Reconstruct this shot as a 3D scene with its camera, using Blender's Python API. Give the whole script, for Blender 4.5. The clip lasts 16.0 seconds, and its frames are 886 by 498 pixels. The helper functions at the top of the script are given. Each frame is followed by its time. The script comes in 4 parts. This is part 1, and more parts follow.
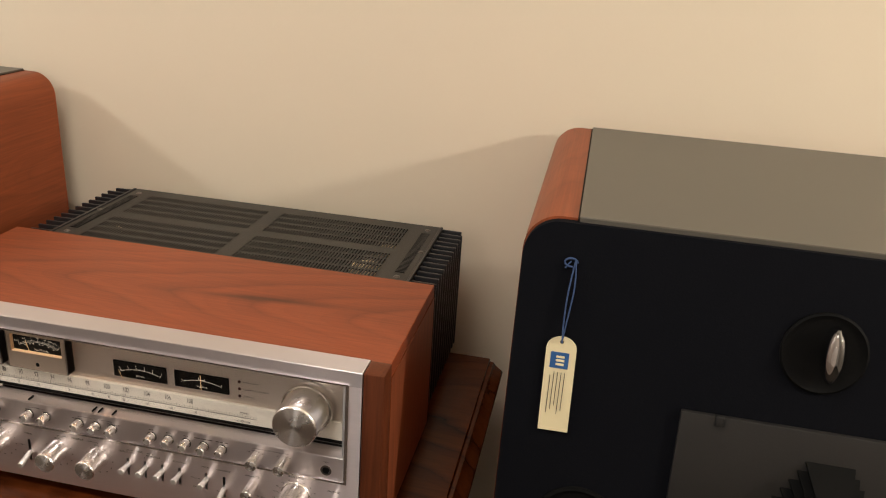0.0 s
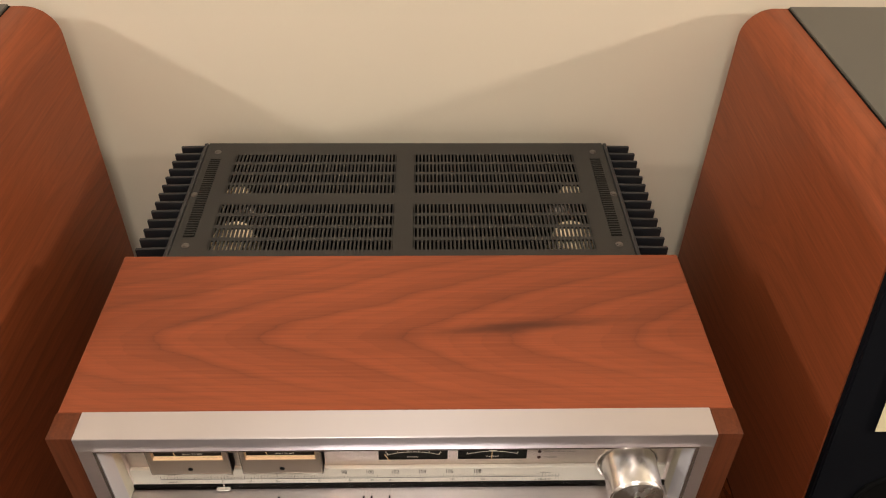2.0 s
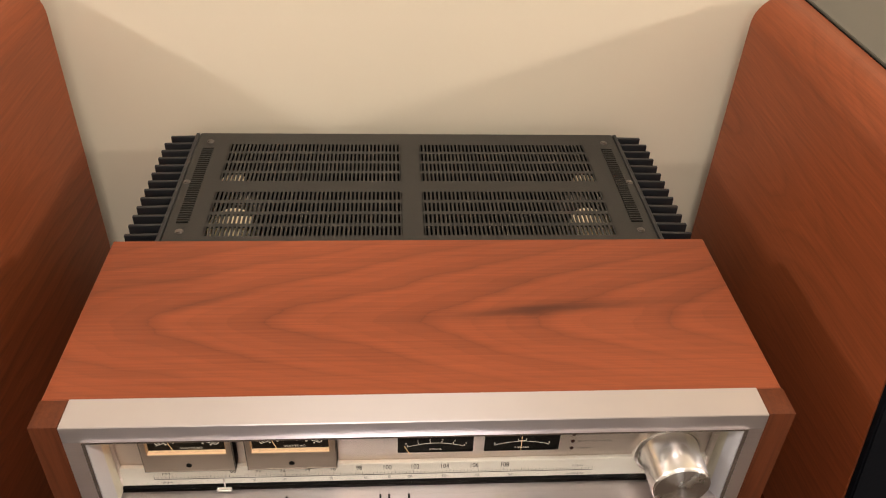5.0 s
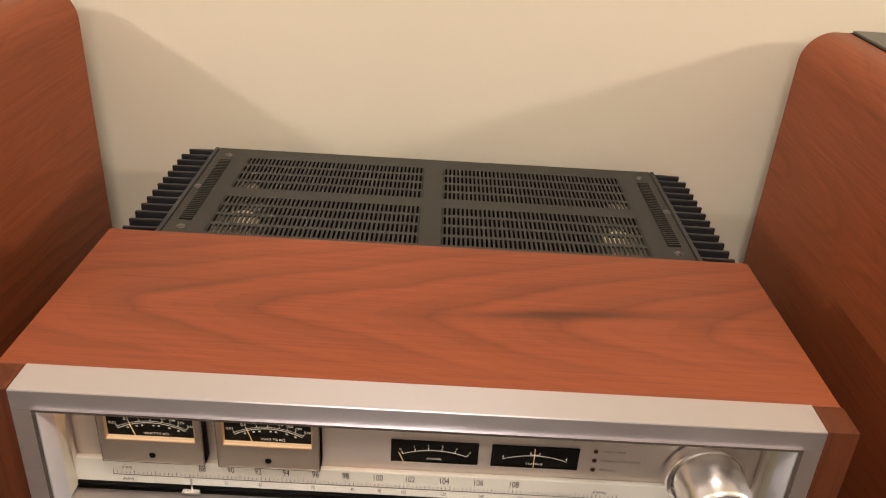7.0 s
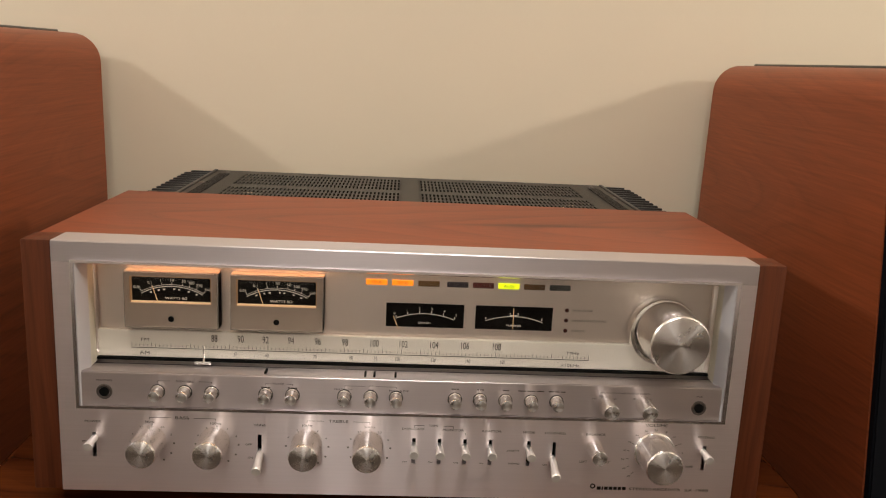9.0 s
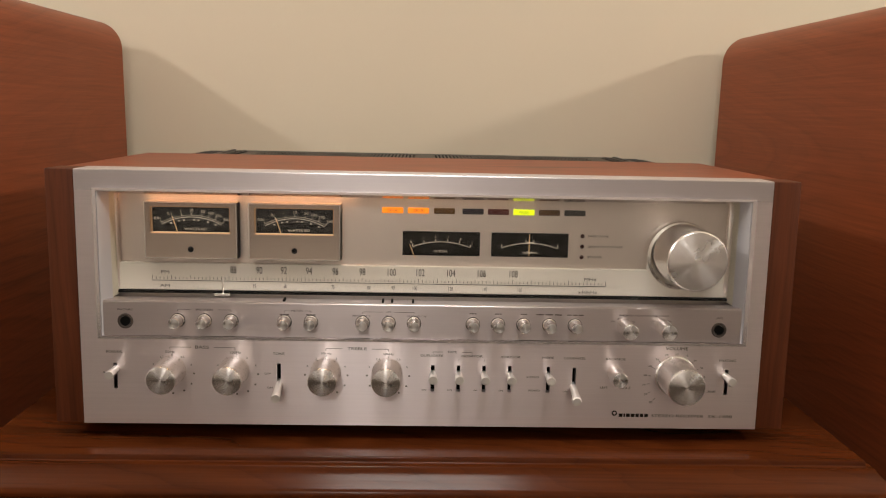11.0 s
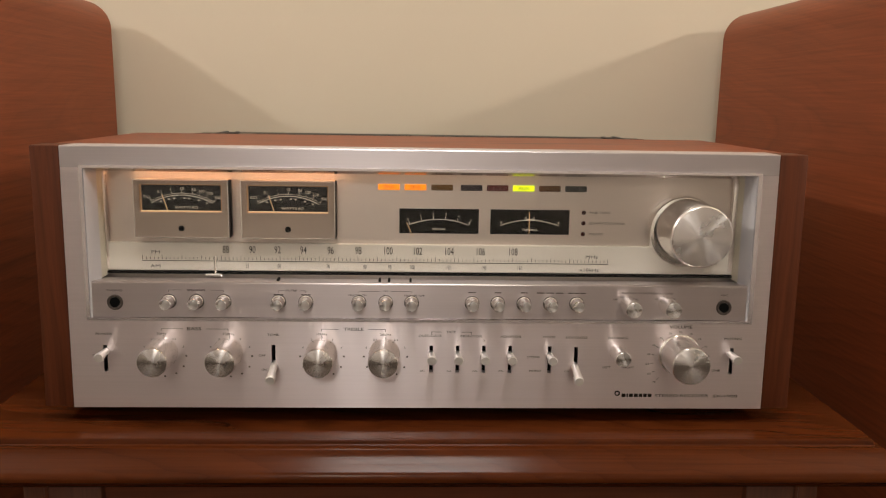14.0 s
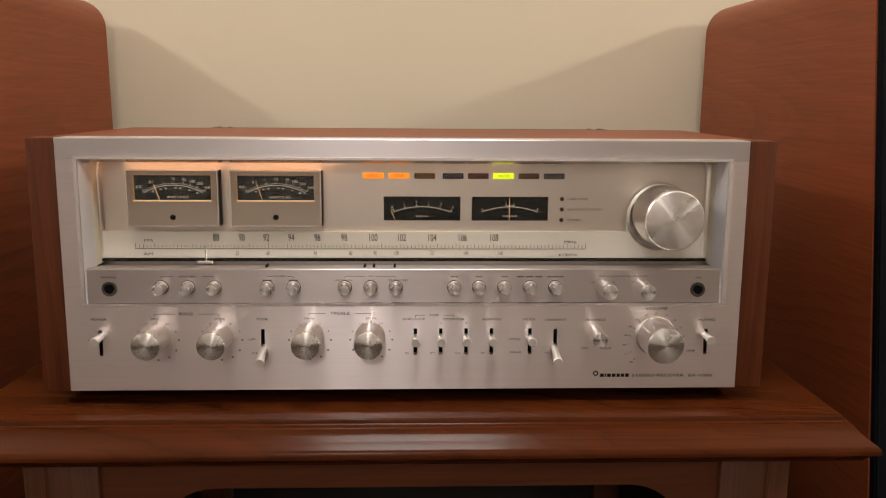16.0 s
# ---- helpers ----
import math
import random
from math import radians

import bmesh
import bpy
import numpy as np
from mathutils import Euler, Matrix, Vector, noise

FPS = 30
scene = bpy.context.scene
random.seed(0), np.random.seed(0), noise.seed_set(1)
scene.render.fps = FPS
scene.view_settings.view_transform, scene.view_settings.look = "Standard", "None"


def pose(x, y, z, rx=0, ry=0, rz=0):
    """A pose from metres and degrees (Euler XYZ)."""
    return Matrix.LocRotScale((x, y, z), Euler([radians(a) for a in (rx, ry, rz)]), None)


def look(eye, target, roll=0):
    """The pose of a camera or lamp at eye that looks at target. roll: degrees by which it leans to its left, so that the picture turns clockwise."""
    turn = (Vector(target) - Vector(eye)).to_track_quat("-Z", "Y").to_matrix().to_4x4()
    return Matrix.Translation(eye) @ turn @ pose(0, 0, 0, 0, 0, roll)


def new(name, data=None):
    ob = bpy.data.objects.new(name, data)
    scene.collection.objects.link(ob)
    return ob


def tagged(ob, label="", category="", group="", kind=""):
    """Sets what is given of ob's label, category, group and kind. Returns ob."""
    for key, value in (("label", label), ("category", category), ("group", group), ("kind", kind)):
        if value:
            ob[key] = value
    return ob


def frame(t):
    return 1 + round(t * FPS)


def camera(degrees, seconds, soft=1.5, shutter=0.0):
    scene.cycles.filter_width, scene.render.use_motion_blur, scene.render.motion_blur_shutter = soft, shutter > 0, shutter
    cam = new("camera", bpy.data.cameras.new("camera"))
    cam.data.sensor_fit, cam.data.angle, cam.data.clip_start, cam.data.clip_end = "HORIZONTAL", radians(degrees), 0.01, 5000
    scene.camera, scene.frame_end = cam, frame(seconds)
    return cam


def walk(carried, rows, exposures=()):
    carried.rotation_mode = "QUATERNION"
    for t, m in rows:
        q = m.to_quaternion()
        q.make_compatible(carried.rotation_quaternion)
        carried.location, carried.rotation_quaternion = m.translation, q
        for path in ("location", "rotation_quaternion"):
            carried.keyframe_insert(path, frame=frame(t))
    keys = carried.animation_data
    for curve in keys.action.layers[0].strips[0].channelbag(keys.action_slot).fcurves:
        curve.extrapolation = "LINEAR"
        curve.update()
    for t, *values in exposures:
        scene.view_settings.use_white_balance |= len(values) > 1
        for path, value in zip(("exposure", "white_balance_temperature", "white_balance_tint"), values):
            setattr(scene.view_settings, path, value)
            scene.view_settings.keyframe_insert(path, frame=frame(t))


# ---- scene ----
cam = camera(58.3, 16.0, 1.1)
PATH = [
    (0, (0.446, -0.624, 1.318), (0.111, 1.204, 0.581), 3.7),
    (0.5, (0.382, -0.561, 1.336), (0.042, 1.236, 0.528), 2.0),
    (1, (0.268, -0.49, 1.367), (-0.035, 1.269, 0.464), 2.1),
    (1.2, (0.198, -0.458, 1.385), (-0.022, 1.286, 0.433), 1.5),
    (1.5, (0.102, -0.424, 1.433), (0.04, 1.241, 0.328), -0.4),
    (2, (0.023, -0.382, 1.461), (0.067, 1.134, 0.157), 0.9),
    (2.5, (0.033, -0.277, 1.465), (0.028, 1.142, 0.056), 1.4),
    (3, (0.03, -0.202, 1.453), (0.011, 1.152, -0.02), 1.4),
    (3.5, (-0.025, -0.209, 1.445), (0.023, 1.173, -0.001), 1.4),
    (4, (-0.075, -0.254, 1.418), (0.091, 1.215, 0.072), 2.4),
    (4.5, (-0.058, -0.326, 1.397), (0.15, 1.2, 0.121), 3.0),
    (4.7, (-0.042, -0.366, 1.389), (0.135, 1.188, 0.143), 2.6),
    (6.8, (0.006, -0.404, 1.306), (0.034, 1.32, 0.293), 3.5),
    (7, (0.002, -0.388, 1.258), (0.029, 1.371, 0.306), 3.6),
    (7.5, (-0.008, -0.381, 1.174), (0.052, 1.451, 0.376), 3.4),
    (8, (-0.011, -0.406, 1.104), (0.101, 1.485, 0.461), 2.9),
    (8.3, (-0.022, -0.455, 1.09), (0.119, 1.455, 0.515), 2.6),
    (8.5, (-0.009, -0.488, 1.077), (0.11, 1.438, 0.549), 2.6),
    (9, (-0.009, -0.562, 1.065), (0.096, 1.381, 0.606), 2.8),
    (9.5, (-0.001, -0.591, 1.032), (0.067, 1.369, 0.639), 1.6),
    (10, (-0.002, -0.593, 1.001), (0.059, 1.377, 0.662), 1.3),
    (12.5, (-0.01, -0.573, 0.967), (0.039, 1.393, 0.606), 1.0),
    (13, (-0.011, -0.574, 0.965), (0.041, 1.393, 0.607), 0.8),
    (13.5, (-0.01, -0.574, 0.965), (0.051, 1.393, 0.606), 0.8),
    (14, (-0.006, -0.572, 0.964), (0.062, 1.391, 0.591), 0.9),
    (14.5, (0.001, -0.568, 0.958), (0.062, 1.395, 0.584), 0.8),
    (15, (-0.002, -0.57, 0.956), (0.064, 1.394, 0.588), 0.8),
    (15.5, (-0.004, -0.573, 0.959), (0.069, 1.391, 0.587), 0.8),
    (16, (0.007, -0.595, 0.958), (0.074, 1.368, 0.583), 0.4),
]
walk(cam, [(t, look(eye, target, roll)) for t, eye, target, roll in PATH],
     [(0.0, 0.12), (1.0, 0.04), (1.5, -0.02), (2.0, 0.26), (3.0, 0.42), (4.0, 0.46), (7.0, 0.40), (8.0, 0.26), (9.0, 0.04), (10.0, 0.0), (12.5, -0.01), (16.0, 0.02)])

# ---------------------------------------------------------------- light
world = bpy.data.worlds.new("room_ambience")
world.use_nodes = True
world.node_tree.nodes["Background"].inputs[0].default_value = (0.9, 0.8, 0.68, 1)
world.node_tree.nodes["Background"].inputs[1].default_value = 0.01
scene.world = world


def point_lamp(name, place, watts, colour, radius):
    data = bpy.data.lights.new(name, "POINT")
    data.energy, data.color, data.shadow_soft_size = watts, colour, radius
    ob = new(name, data)
    ob.location = place
    return ob


def area_lamp(name, eye, target, watts, colour, sx, sy):
    data = bpy.data.lights.new(name, "AREA")
    data.shape, data.size, data.size_y = "RECTANGLE", sx, sy
    data.energy, data.color = watts, colour
    ob = new(name, data)
    ob.matrix_world = look(eye, target)
    return ob


point_lamp("floor_lamp_light", (-1.75, -0.42, 1.93), 39, (1.0, 0.945, 0.87), 0.05)
point_lamp("corner_lamp_light", (2.0, -0.36, 1.67), 52, (1.0, 0.915, 0.79), 0.05)
# added overhead fill without a known fixture, lifts wall and case top
area_lamp("ceiling_light", (0.0, -0.50, 2.40), (0.0, -0.45, 0.0), 10.5, (1.0, 0.95, 0.88), 0.5, 0.5)
point_lamp("far_ceiling_light", (-0.27, -2.75, 2.15), 21, (1.0, 0.94, 0.86), 0.11)


# ---------------------------------------------------------------- materials
def material(name, colour, rough=0.5, metal=0.0, spec=0.5):
    m = bpy.data.materials.new(name)
    m.use_nodes = True
    b = m.node_tree.nodes["Principled BSDF"]
    b.inputs["Base Color"].default_value = (*colour, 1)
    b.inputs["Roughness"].default_value = rough
    b.inputs["Metallic"].default_value = metal
    b.inputs["Specular IOR Level"].default_value = spec
    return m


class Nodes:
    """Short hand for wiring a node tree."""

    def __init__(self, m):
        self.t = m.node_tree
        self.b = self.t.nodes["Principled BSDF"]

    def add(self, kind, **props):
        n = self.t.nodes.new(kind)
        for k, v in props.items():
            setattr(n, k, v)
        return n

    def link(self, a, b):
        self.t.links.new(a, b)

    def coords(self, scale=(1, 1, 1), shift=(0, 0, 0)):
        c, m = self.add("ShaderNodeTexCoord"), self.add("ShaderNodeMapping")
        m.inputs["Scale"].default_value, m.inputs["Location"].default_value = scale, shift
        self.link(c.outputs["Object"], m.inputs["Vector"])
        return m.outputs["Vector"]

    def noise(self, vec, scale, detail=4.0, rough=0.55, distort=0.0):
        n = self.add("ShaderNodeTexNoise")
        n.inputs["Scale"].default_value, n.inputs["Detail"].default_value = scale, detail
        n.inputs["Roughness"].default_value, n.inputs["Distortion"].default_value = rough, distort
        self.link(vec, n.inputs["Vector"])
        return n.outputs["Fac"]

    def math(self, op, a, b=None, c=None):
        n = self.add("ShaderNodeMath", operation=op)
        for i, v in enumerate((a, b, c)):
            if v is None:
                continue
            if isinstance(v, (int, float)):
                n.inputs[i].default_value = v
            else:
                self.link(v, n.inputs[i])
        return n.outputs[0]

    def ramp(self, fac, stops):
        n = self.add("ShaderNodeValToRGB")
        e = n.color_ramp.elements
        while len(e) < len(stops):
            e.new(0.5)
        for el, (p, c) in zip(e, stops):
            el.position, el.color = p, (*c, 1)
        self.link(fac, n.inputs["Fac"])
        return n.outputs["Color"]

    def mix(self, fac, a, b, blend="MIX"):
        n = self.add("ShaderNodeMix", data_type="RGBA", blend_type=blend)
        for sock, v in ((n.inputs[0], fac), (n.inputs[6], a), (n.inputs[7], b)):
            if isinstance(v, (int, float)):
                sock.default_value = v
            elif isinstance(v, tuple):
                sock.default_value = (*v, 1)
            else:
                self.link(v, sock)
        return n.outputs[2]

    def bump(self, height, strength, distance):
        n = self.add("ShaderNodeBump")
        n.inputs["Strength"].default_value, n.inputs["Distance"].default_value = strength, distance
        self.link(height, n.inputs["Height"])
        self.link(n.outputs["Normal"], self.b.inputs["Normal"])


def paint(name, colour, rough=0.6, spread=0.06, grain=220.0, bump=0.15):
    m = material(name, colour, rough)
    n = Nodes(m)
    v = n.coords()
    f = n.noise(v, 2.2, 3)
    c = n.mix(f, tuple(x * (1 - spread) for x in colour), tuple(min(1, x * (1 + spread)) for x in colour))
    n.link(c, n.b.inputs["Base Color"])
    n.bump(n.noise(v, grain, 3), bump, 0.0006)
    return m


def wood(name, light, dark, u, v, v0, arms, apex, bow, rough, shift=0.0, contrast=1.0, coat=0.0, wander=0.9):
    """Flame-cut veneer: growth rings cut at a slant make arches that point along the grain (axis u) about v0."""
    m = material(name, light, rough, 0.0, 0.3)
    n = Nodes(m)
    vec = n.coords()
    sep = n.add("ShaderNodeSeparateXYZ")
    n.link(vec, sep.inputs[0])
    au, av = sep.outputs[u], sep.outputs[v]
    stretch = [28.0, 28.0, 28.0]
    stretch["XYZ".index(u)] = 3.2
    wob = n.noise(n.coords(tuple(6.0 if k != u else 3.4 for k in "XYZ"), (shift, shift, shift)), 1.0, 2, 0.45)
    fray = n.noise(n.coords(tuple(90.0 if k != u else 9.0 for k in "XYZ"), (shift, 2, shift)), 1.0, 3, 0.6)
    dv = n.math("SUBTRACT", av, v0)
    r = n.math("SQRT", n.math("ADD", n.math("MULTIPLY", dv, dv), bow * bow))
    ph = n.math("SUBTRACT", n.math("MULTIPLY", r, arms), n.math("MULTIPLY", au, apex))
    ph = n.math("ADD", ph, n.math("MULTIPLY", wob, 2.4 * wander))
    ph = n.math("ADD", ph, n.math("MULTIPLY", fray, 0.22))
    warp = n.noise(n.coords(tuple(16.0 if k != u else 6.0 for k in "XYZ"), (shift, 5, shift)), 1.0, 2, 0.5)
    ph = n.math("ADD", ph, n.math("MULTIPLY", warp, 1.1 * wander))
    ring = n.math("FRACT", ph)
    sub = n.math("FRACT", n.math("MULTIPLY", ph, 3.0))
    dk = n.ramp(ring, [(0.0, (1, 1, 1)), (0.06, (0.72, 0.72, 0.72)), (0.35, (0.25, 0.25, 0.25)), (0.82, (0.0, 0.0, 0.0)), (0.97, (0.55, 0.55, 0.55)), (1.0, (1, 1, 1))])
    strong = n.noise(n.coords((stretch[0] * 0.22, stretch[1] * 0.22, stretch[2] * 0.22), (shift + 3, 1, 2)), 1.0, 2)
    strong = n.ramp(strong, [(0.35, (0.12, 0.12, 0.12)), (0.72, (1, 1, 1))])
    f = n.mix(1.0, dk, strong, "MULTIPLY")
    f = n.math("MULTIPLY", n.math("MULTIPLY_ADD", n.math("POWER", sub, 3.0), 0.20, f), contrast)
    base = n.mix(f, light, dark)
    fine = n.noise(n.coords(tuple(s * 14 if s > 10 else s * 2.2 for s in stretch), (shift, 0, 0)), 1.0, 4, 0.65)
    fine_c = n.ramp(fine, [(0.3, (0.72, 0.70, 0.68)), (0.7, (1.12, 1.1, 1.08))])
    base = n.mix(0.75, base, fine_c, "MULTIPLY")
    cloud = n.noise(n.coords((4, 4, 4), (shift, shift, 0)), 1.0, 2)
    base = n.mix(0.5, base, n.ramp(cloud, [(0.3, (0.82, 0.80, 0.78)), (0.7, (1.1, 1.08, 1.06))]), "MULTIPLY")
    n.link(base, n.b.inputs["Base Color"])
    n.b.inputs["Coat Weight"].default_value = coat
    n.b.inputs["Coat Roughness"].default_value = 0.12
    n.bump(fine, 0.12, 0.0004)
    return m


def mineral_streak(m, x, y, rise, length, width, colour, depth):
    """A dark streak in the veneer, drawn out along the grain."""
    n = Nodes(m)
    sep = n.add("ShaderNodeSeparateXYZ")
    n.link(n.coords(), sep.inputs[0])
    dx = n.math("SUBTRACT", sep.outputs["X"], x)
    wave = n.noise(n.coords((14.0, 60.0, 14.0)), 1.0, 3, 0.6)
    dy = n.math("SUBTRACT", n.math("SUBTRACT", sep.outputs["Y"], y), n.math("MULTIPLY", dx, rise))
    dy = n.math("ADD", dy, n.math("MULTIPLY", n.math("SUBTRACT", wave, 0.5), 0.012))
    u, v = n.math("DIVIDE", dx, length), n.math("DIVIDE", dy, width)
    far = n.math("ADD", n.math("MULTIPLY", u, u), n.math("MULTIPLY", v, v))
    f = n.math("MULTIPLY", n.math("POWER", 2.718, n.math("MULTIPLY", far, -1.0)), depth)
    sock = n.b.inputs["Base Color"]
    n.link(n.mix(f, sock.links[0].from_socket, colour), sock)


def brushed(name, colour, rough, aniso, turn=0.0, radial=False, streak=(6, 6, 900)):
    m = material(name, colour, rough, 1.0)
    n = Nodes(m)
    v = n.coords(streak)
    f = n.noise(v, 1.0, 4, 0.6)
    c = n.mix(f, tuple(x * 0.93 for x in colour), tuple(min(1, x * 1.05) for x in colour))
    n.link(c, n.b.inputs["Base Color"])
    n.link(n.math("MULTIPLY_ADD", f, 0.06, rough - 0.03), n.b.inputs["Roughness"])
    n.b.inputs["Anisotropic"].default_value = aniso
    n.b.inputs["Anisotropic Rotation"].default_value = turn
    if radial:
        t = n.add("ShaderNodeTangent", direction_type="RADIAL", axis="Y")
    else:
        t = n.add("ShaderNodeTangent", direction_type="UV_MAP", uv_map="brush")
    n.link(t.outputs[0], n.b.inputs["Tangent"])
    return m


def glow(name, colour, strength):
    m = material(name, tuple(x * 0.5 for x in colour), 0.35)
    b = m.node_tree.nodes["Principled BSDF"]
    b.inputs["Emission Color"].default_value = (*colour, 1)
    b.inputs["Emission Strength"].default_value = strength
    return m


def clear(name, tint, gloss, sheen):
    m = bpy.data.materials.new(name)
    m.use_nodes = True
    t = m.node_tree
    t.nodes.remove(t.nodes["Principled BSDF"])
    out = t.nodes["Material Output"]
    a, b, mix = t.nodes.new("ShaderNodeBsdfTransparent"), t.nodes.new("ShaderNodeBsdfGlossy"), t.nodes.new("ShaderNodeMixShader")
    a.inputs[0].default_value = (*tint, 1)
    b.inputs["Roughness"].default_value = gloss
    mix.inputs[0].default_value = sheen
    t.links.new(a.outputs[0], mix.inputs[1])
    t.links.new(b.outputs[0], mix.inputs[2])
    t.links.new(mix.outputs[0], out.inputs[0])
    return m


WALL = paint("cream_wall_paint", (0.74, 0.645, 0.505), 0.65, 0.02, 260, 0.12)
WALL_PALE = paint("pale_wall_paint", (0.76, 0.71, 0.685), 0.7, 0.02, 260, 0.12)
# taupe set dark to hold down bounce from walls out of view
WALL_UNSEEN_DIM = paint("dimmed_unseen_wall", (0.40, 0.355, 0.315), 0.7, 0.02, 260, 0.12)
CEIL = paint("white_ceiling_paint", (0.80, 0.75, 0.67), 0.8, 0.02)
# assumed floor out of view, dark brown so little light bounces up
FLOOR_UNSEEN_DARK = paint("dark_unseen_floor", (0.05, 0.036, 0.027), 0.95, 0.25, 600, 0.6)
TEAK = wood("oiled_teak_veneer", (0.268, 0.063, 0.023), (0.11, 0.025, 0.010), "X", "Y", 0.120, 40.0, 9.0, 0.045, 0.42, 0.0, 0.66, 0.0, 0.60)
mineral_streak(TEAK, 0.110, 0.1290, 0.10, 0.080, 0.0062, (0.070, 0.018, 0.008), 0.95)
mineral_streak(TEAK, -0.175, 0.1450, 0.30, 0.045, 0.0045, (0.11, 0.026, 0.011), 0.45)
TEAK_SIDE = wood("teak_side_veneer", (0.24, 0.070, 0.030), (0.11, 0.030, 0.014), "Z", "Y", 0.10, 60.0, 3.0, 0.02, 0.42, 4.0)
TEAK_END = wood("dark_end_veneer", (0.120, 0.034, 0.014), (0.065, 0.018, 0.008), "Z", "X", 0.10, 80.0, 3.0, 0.02, 0.45, 7.0)
WALNUT = wood("oiled_walnut_veneer", (0.262, 0.067, 0.025), (0.085, 0.022, 0.009), "Y", "Z", 0.93, 54.0, 8.0, 0.03, 0.40, 9.0, 0.50, 0.0, 1.3)
MAHOGANY = wood("polished_mahogany", (0.088, 0.0215, 0.0055), (0.026, 0.0062, 0.0024), "X", "Y", 0.3, 24.0, 5.0, 0.05, 0.17, 5.0, 1.0, 0.0)
MAHOGANY.node_tree.nodes["Principled BSDF"].inputs["Specular IOR Level"].default_value = 0.17
MAHOG_RAIL = wood("mahogany_rail", (0.15, 0.045, 0.020), (0.08, 0.023, 0.011), "X", "Z", 0.6, 40.0, 5.0, 0.03, 0.36, 2.0, 0.7, 0.2)
MAHOG_LEG = wood("mahogany_leg", (0.13, 0.044, 0.022), (0.07, 0.022, 0.012), "Z", "X", 0.25, 60.0, 4.0, 0.03, 0.36, 6.0, 0.7, 0.2)
for veneer in (TEAK_END, TEAK_SIDE, WALNUT):
    veneer.node_tree.nodes["Principled BSDF"].inputs["Specular IOR Level"].default_value = 0.16
SILVER = brushed("brushed_aluminium", (0.92, 0.85, 0.885), 0.29, 0.96)
TRIM = brushed("satin_aluminium_trim", (0.70, 0.655, 0.685), 0.38, 0.75)
STRIP = brushed("button_row_aluminium", (0.62, 0.565, 0.575), 0.33, 0.85)
DIAL = brushed("champagne_dial_metal", (0.82, 0.745, 0.71), 0.40, 0.5)
SPUN = brushed("spun_aluminium", (0.98, 0.95, 0.96), 0.27, 0.96, 0.25, True, (40, 40, 40))
LEVER = material("frosted_bright_lever", (0.90, 0.87, 0.85), 0.34, 0.75)
CHROME = material("polished_aluminium", (0.92, 0.89, 0.87), 0.26, 1.0)
MIRROR = material("polished_lip", (0.86, 0.82, 0.85), 0.16, 1.0)
BRASS_TONE = material("warm_metal_can", (0.92, 0.76, 0.54), 0.42, 0.45)
METER_CASE = brushed("taupe_meter_case", (0.46, 0.375, 0.32), 0.45, 0.3)
METER_CASE.node_tree.nodes["Principled BSDF"].inputs["Metallic"].default_value = 0.55
SCALE = paint("silver_white_scale", (0.88, 0.84, 0.78), 0.42, 0.02, 500, 0.05)
CHEEK = paint("pale_dial_cheek", (0.56, 0.52, 0.43), 0.35, 0.03, 400, 0.05)
RETURN = paint("satin_window_return", (0.50, 0.49, 0.52), 0.42, 0.03, 500, 0.05)
RETURN.node_tree.nodes["Principled BSDF"].inputs["Metallic"].default_value = 0.3
INK = material("dark_print", (0.016, 0.012, 0.011), 0.7, 0.0, 0.2)
INK_SOFT = material("grey_print", (0.07, 0.055, 0.048), 0.7, 0.0, 0.2)
BLACK = material("black_slot", (0.003, 0.003, 0.003), 0.6, 0.0, 0.1)
METER_FACE = material("black_meter_face", (0.004, 0.0034, 0.003), 0.5, 0.0, 0.1)
WHITE_INK = glow("backlit_white_print", (1.0, 0.86, 0.70), 0.42)
# meter lamp's light on needle, sill and bezel, put in as emission
NEEDLE = glow("lit_needle", (1.0, 0.62, 0.30), 0.7)
EDGE_GLOW = glow("warm_lit_edge", (1.0, 0.62, 0.34), 0.60)
EDGE_DIM = glow("dim_brass_glow", (1.0, 0.58, 0.30), 0.10)
SCREW = material("dull_screw_metal", (0.20, 0.18, 0.17), 0.35, 1.0)
RED_DOT = material("dark_red_lens", (0.06, 0.010, 0.008), 0.3)
ORANGE_ON = glow("orange_lamp_lit", (1.0, 0.25, 0.008), 1.15)
LIME_ON = glow("yellow_green_lamp_lit", (0.84, 1.0, 0.006), 1.0)
OLIVE_OFF = material("olive_lamp_off", (0.14, 0.075, 0.014), 0.35)
BLUE_OFF = material("dark_blue_lamp_off", (0.030, 0.028, 0.045), 0.35)
RED_OFF = material("dark_red_lamp_off", (0.095, 0.014, 0.016), 0.35)
BROWN_OFF = material("brown_lamp_off", (0.13, 0.060, 0.014), 0.35)
TEAL_OFF = material("grey_teal_lamp_off", (0.055, 0.058, 0.055), 0.35)
GLASS = clear("clear_dial_glass", (0.98, 0.98, 0.97), 0.02, 0.024)
ACRYLIC = clear("clear_lens_acrylic", (0.80, 0.80, 0.82), 0.05, 0.30)
COVER = paint("charcoal_enamel", (0.0155, 0.0138, 0.0125), 0.44, 0.08, 900, 0.25)
FIN = paint("black_anodised_fins", (0.012, 0.012, 0.014), 0.38, 0.1, 700, 0.1)
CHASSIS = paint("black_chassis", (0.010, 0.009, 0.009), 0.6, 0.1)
GREY_TOP = paint("smoked_grey_top", (0.078, 0.071, 0.058), 0.36, 0.05, 600, 0.08)
BAFFLE = paint("blue_black_baffle", (0.0022, 0.0027, 0.0050), 0.8, 0.10, 500, 0.25)
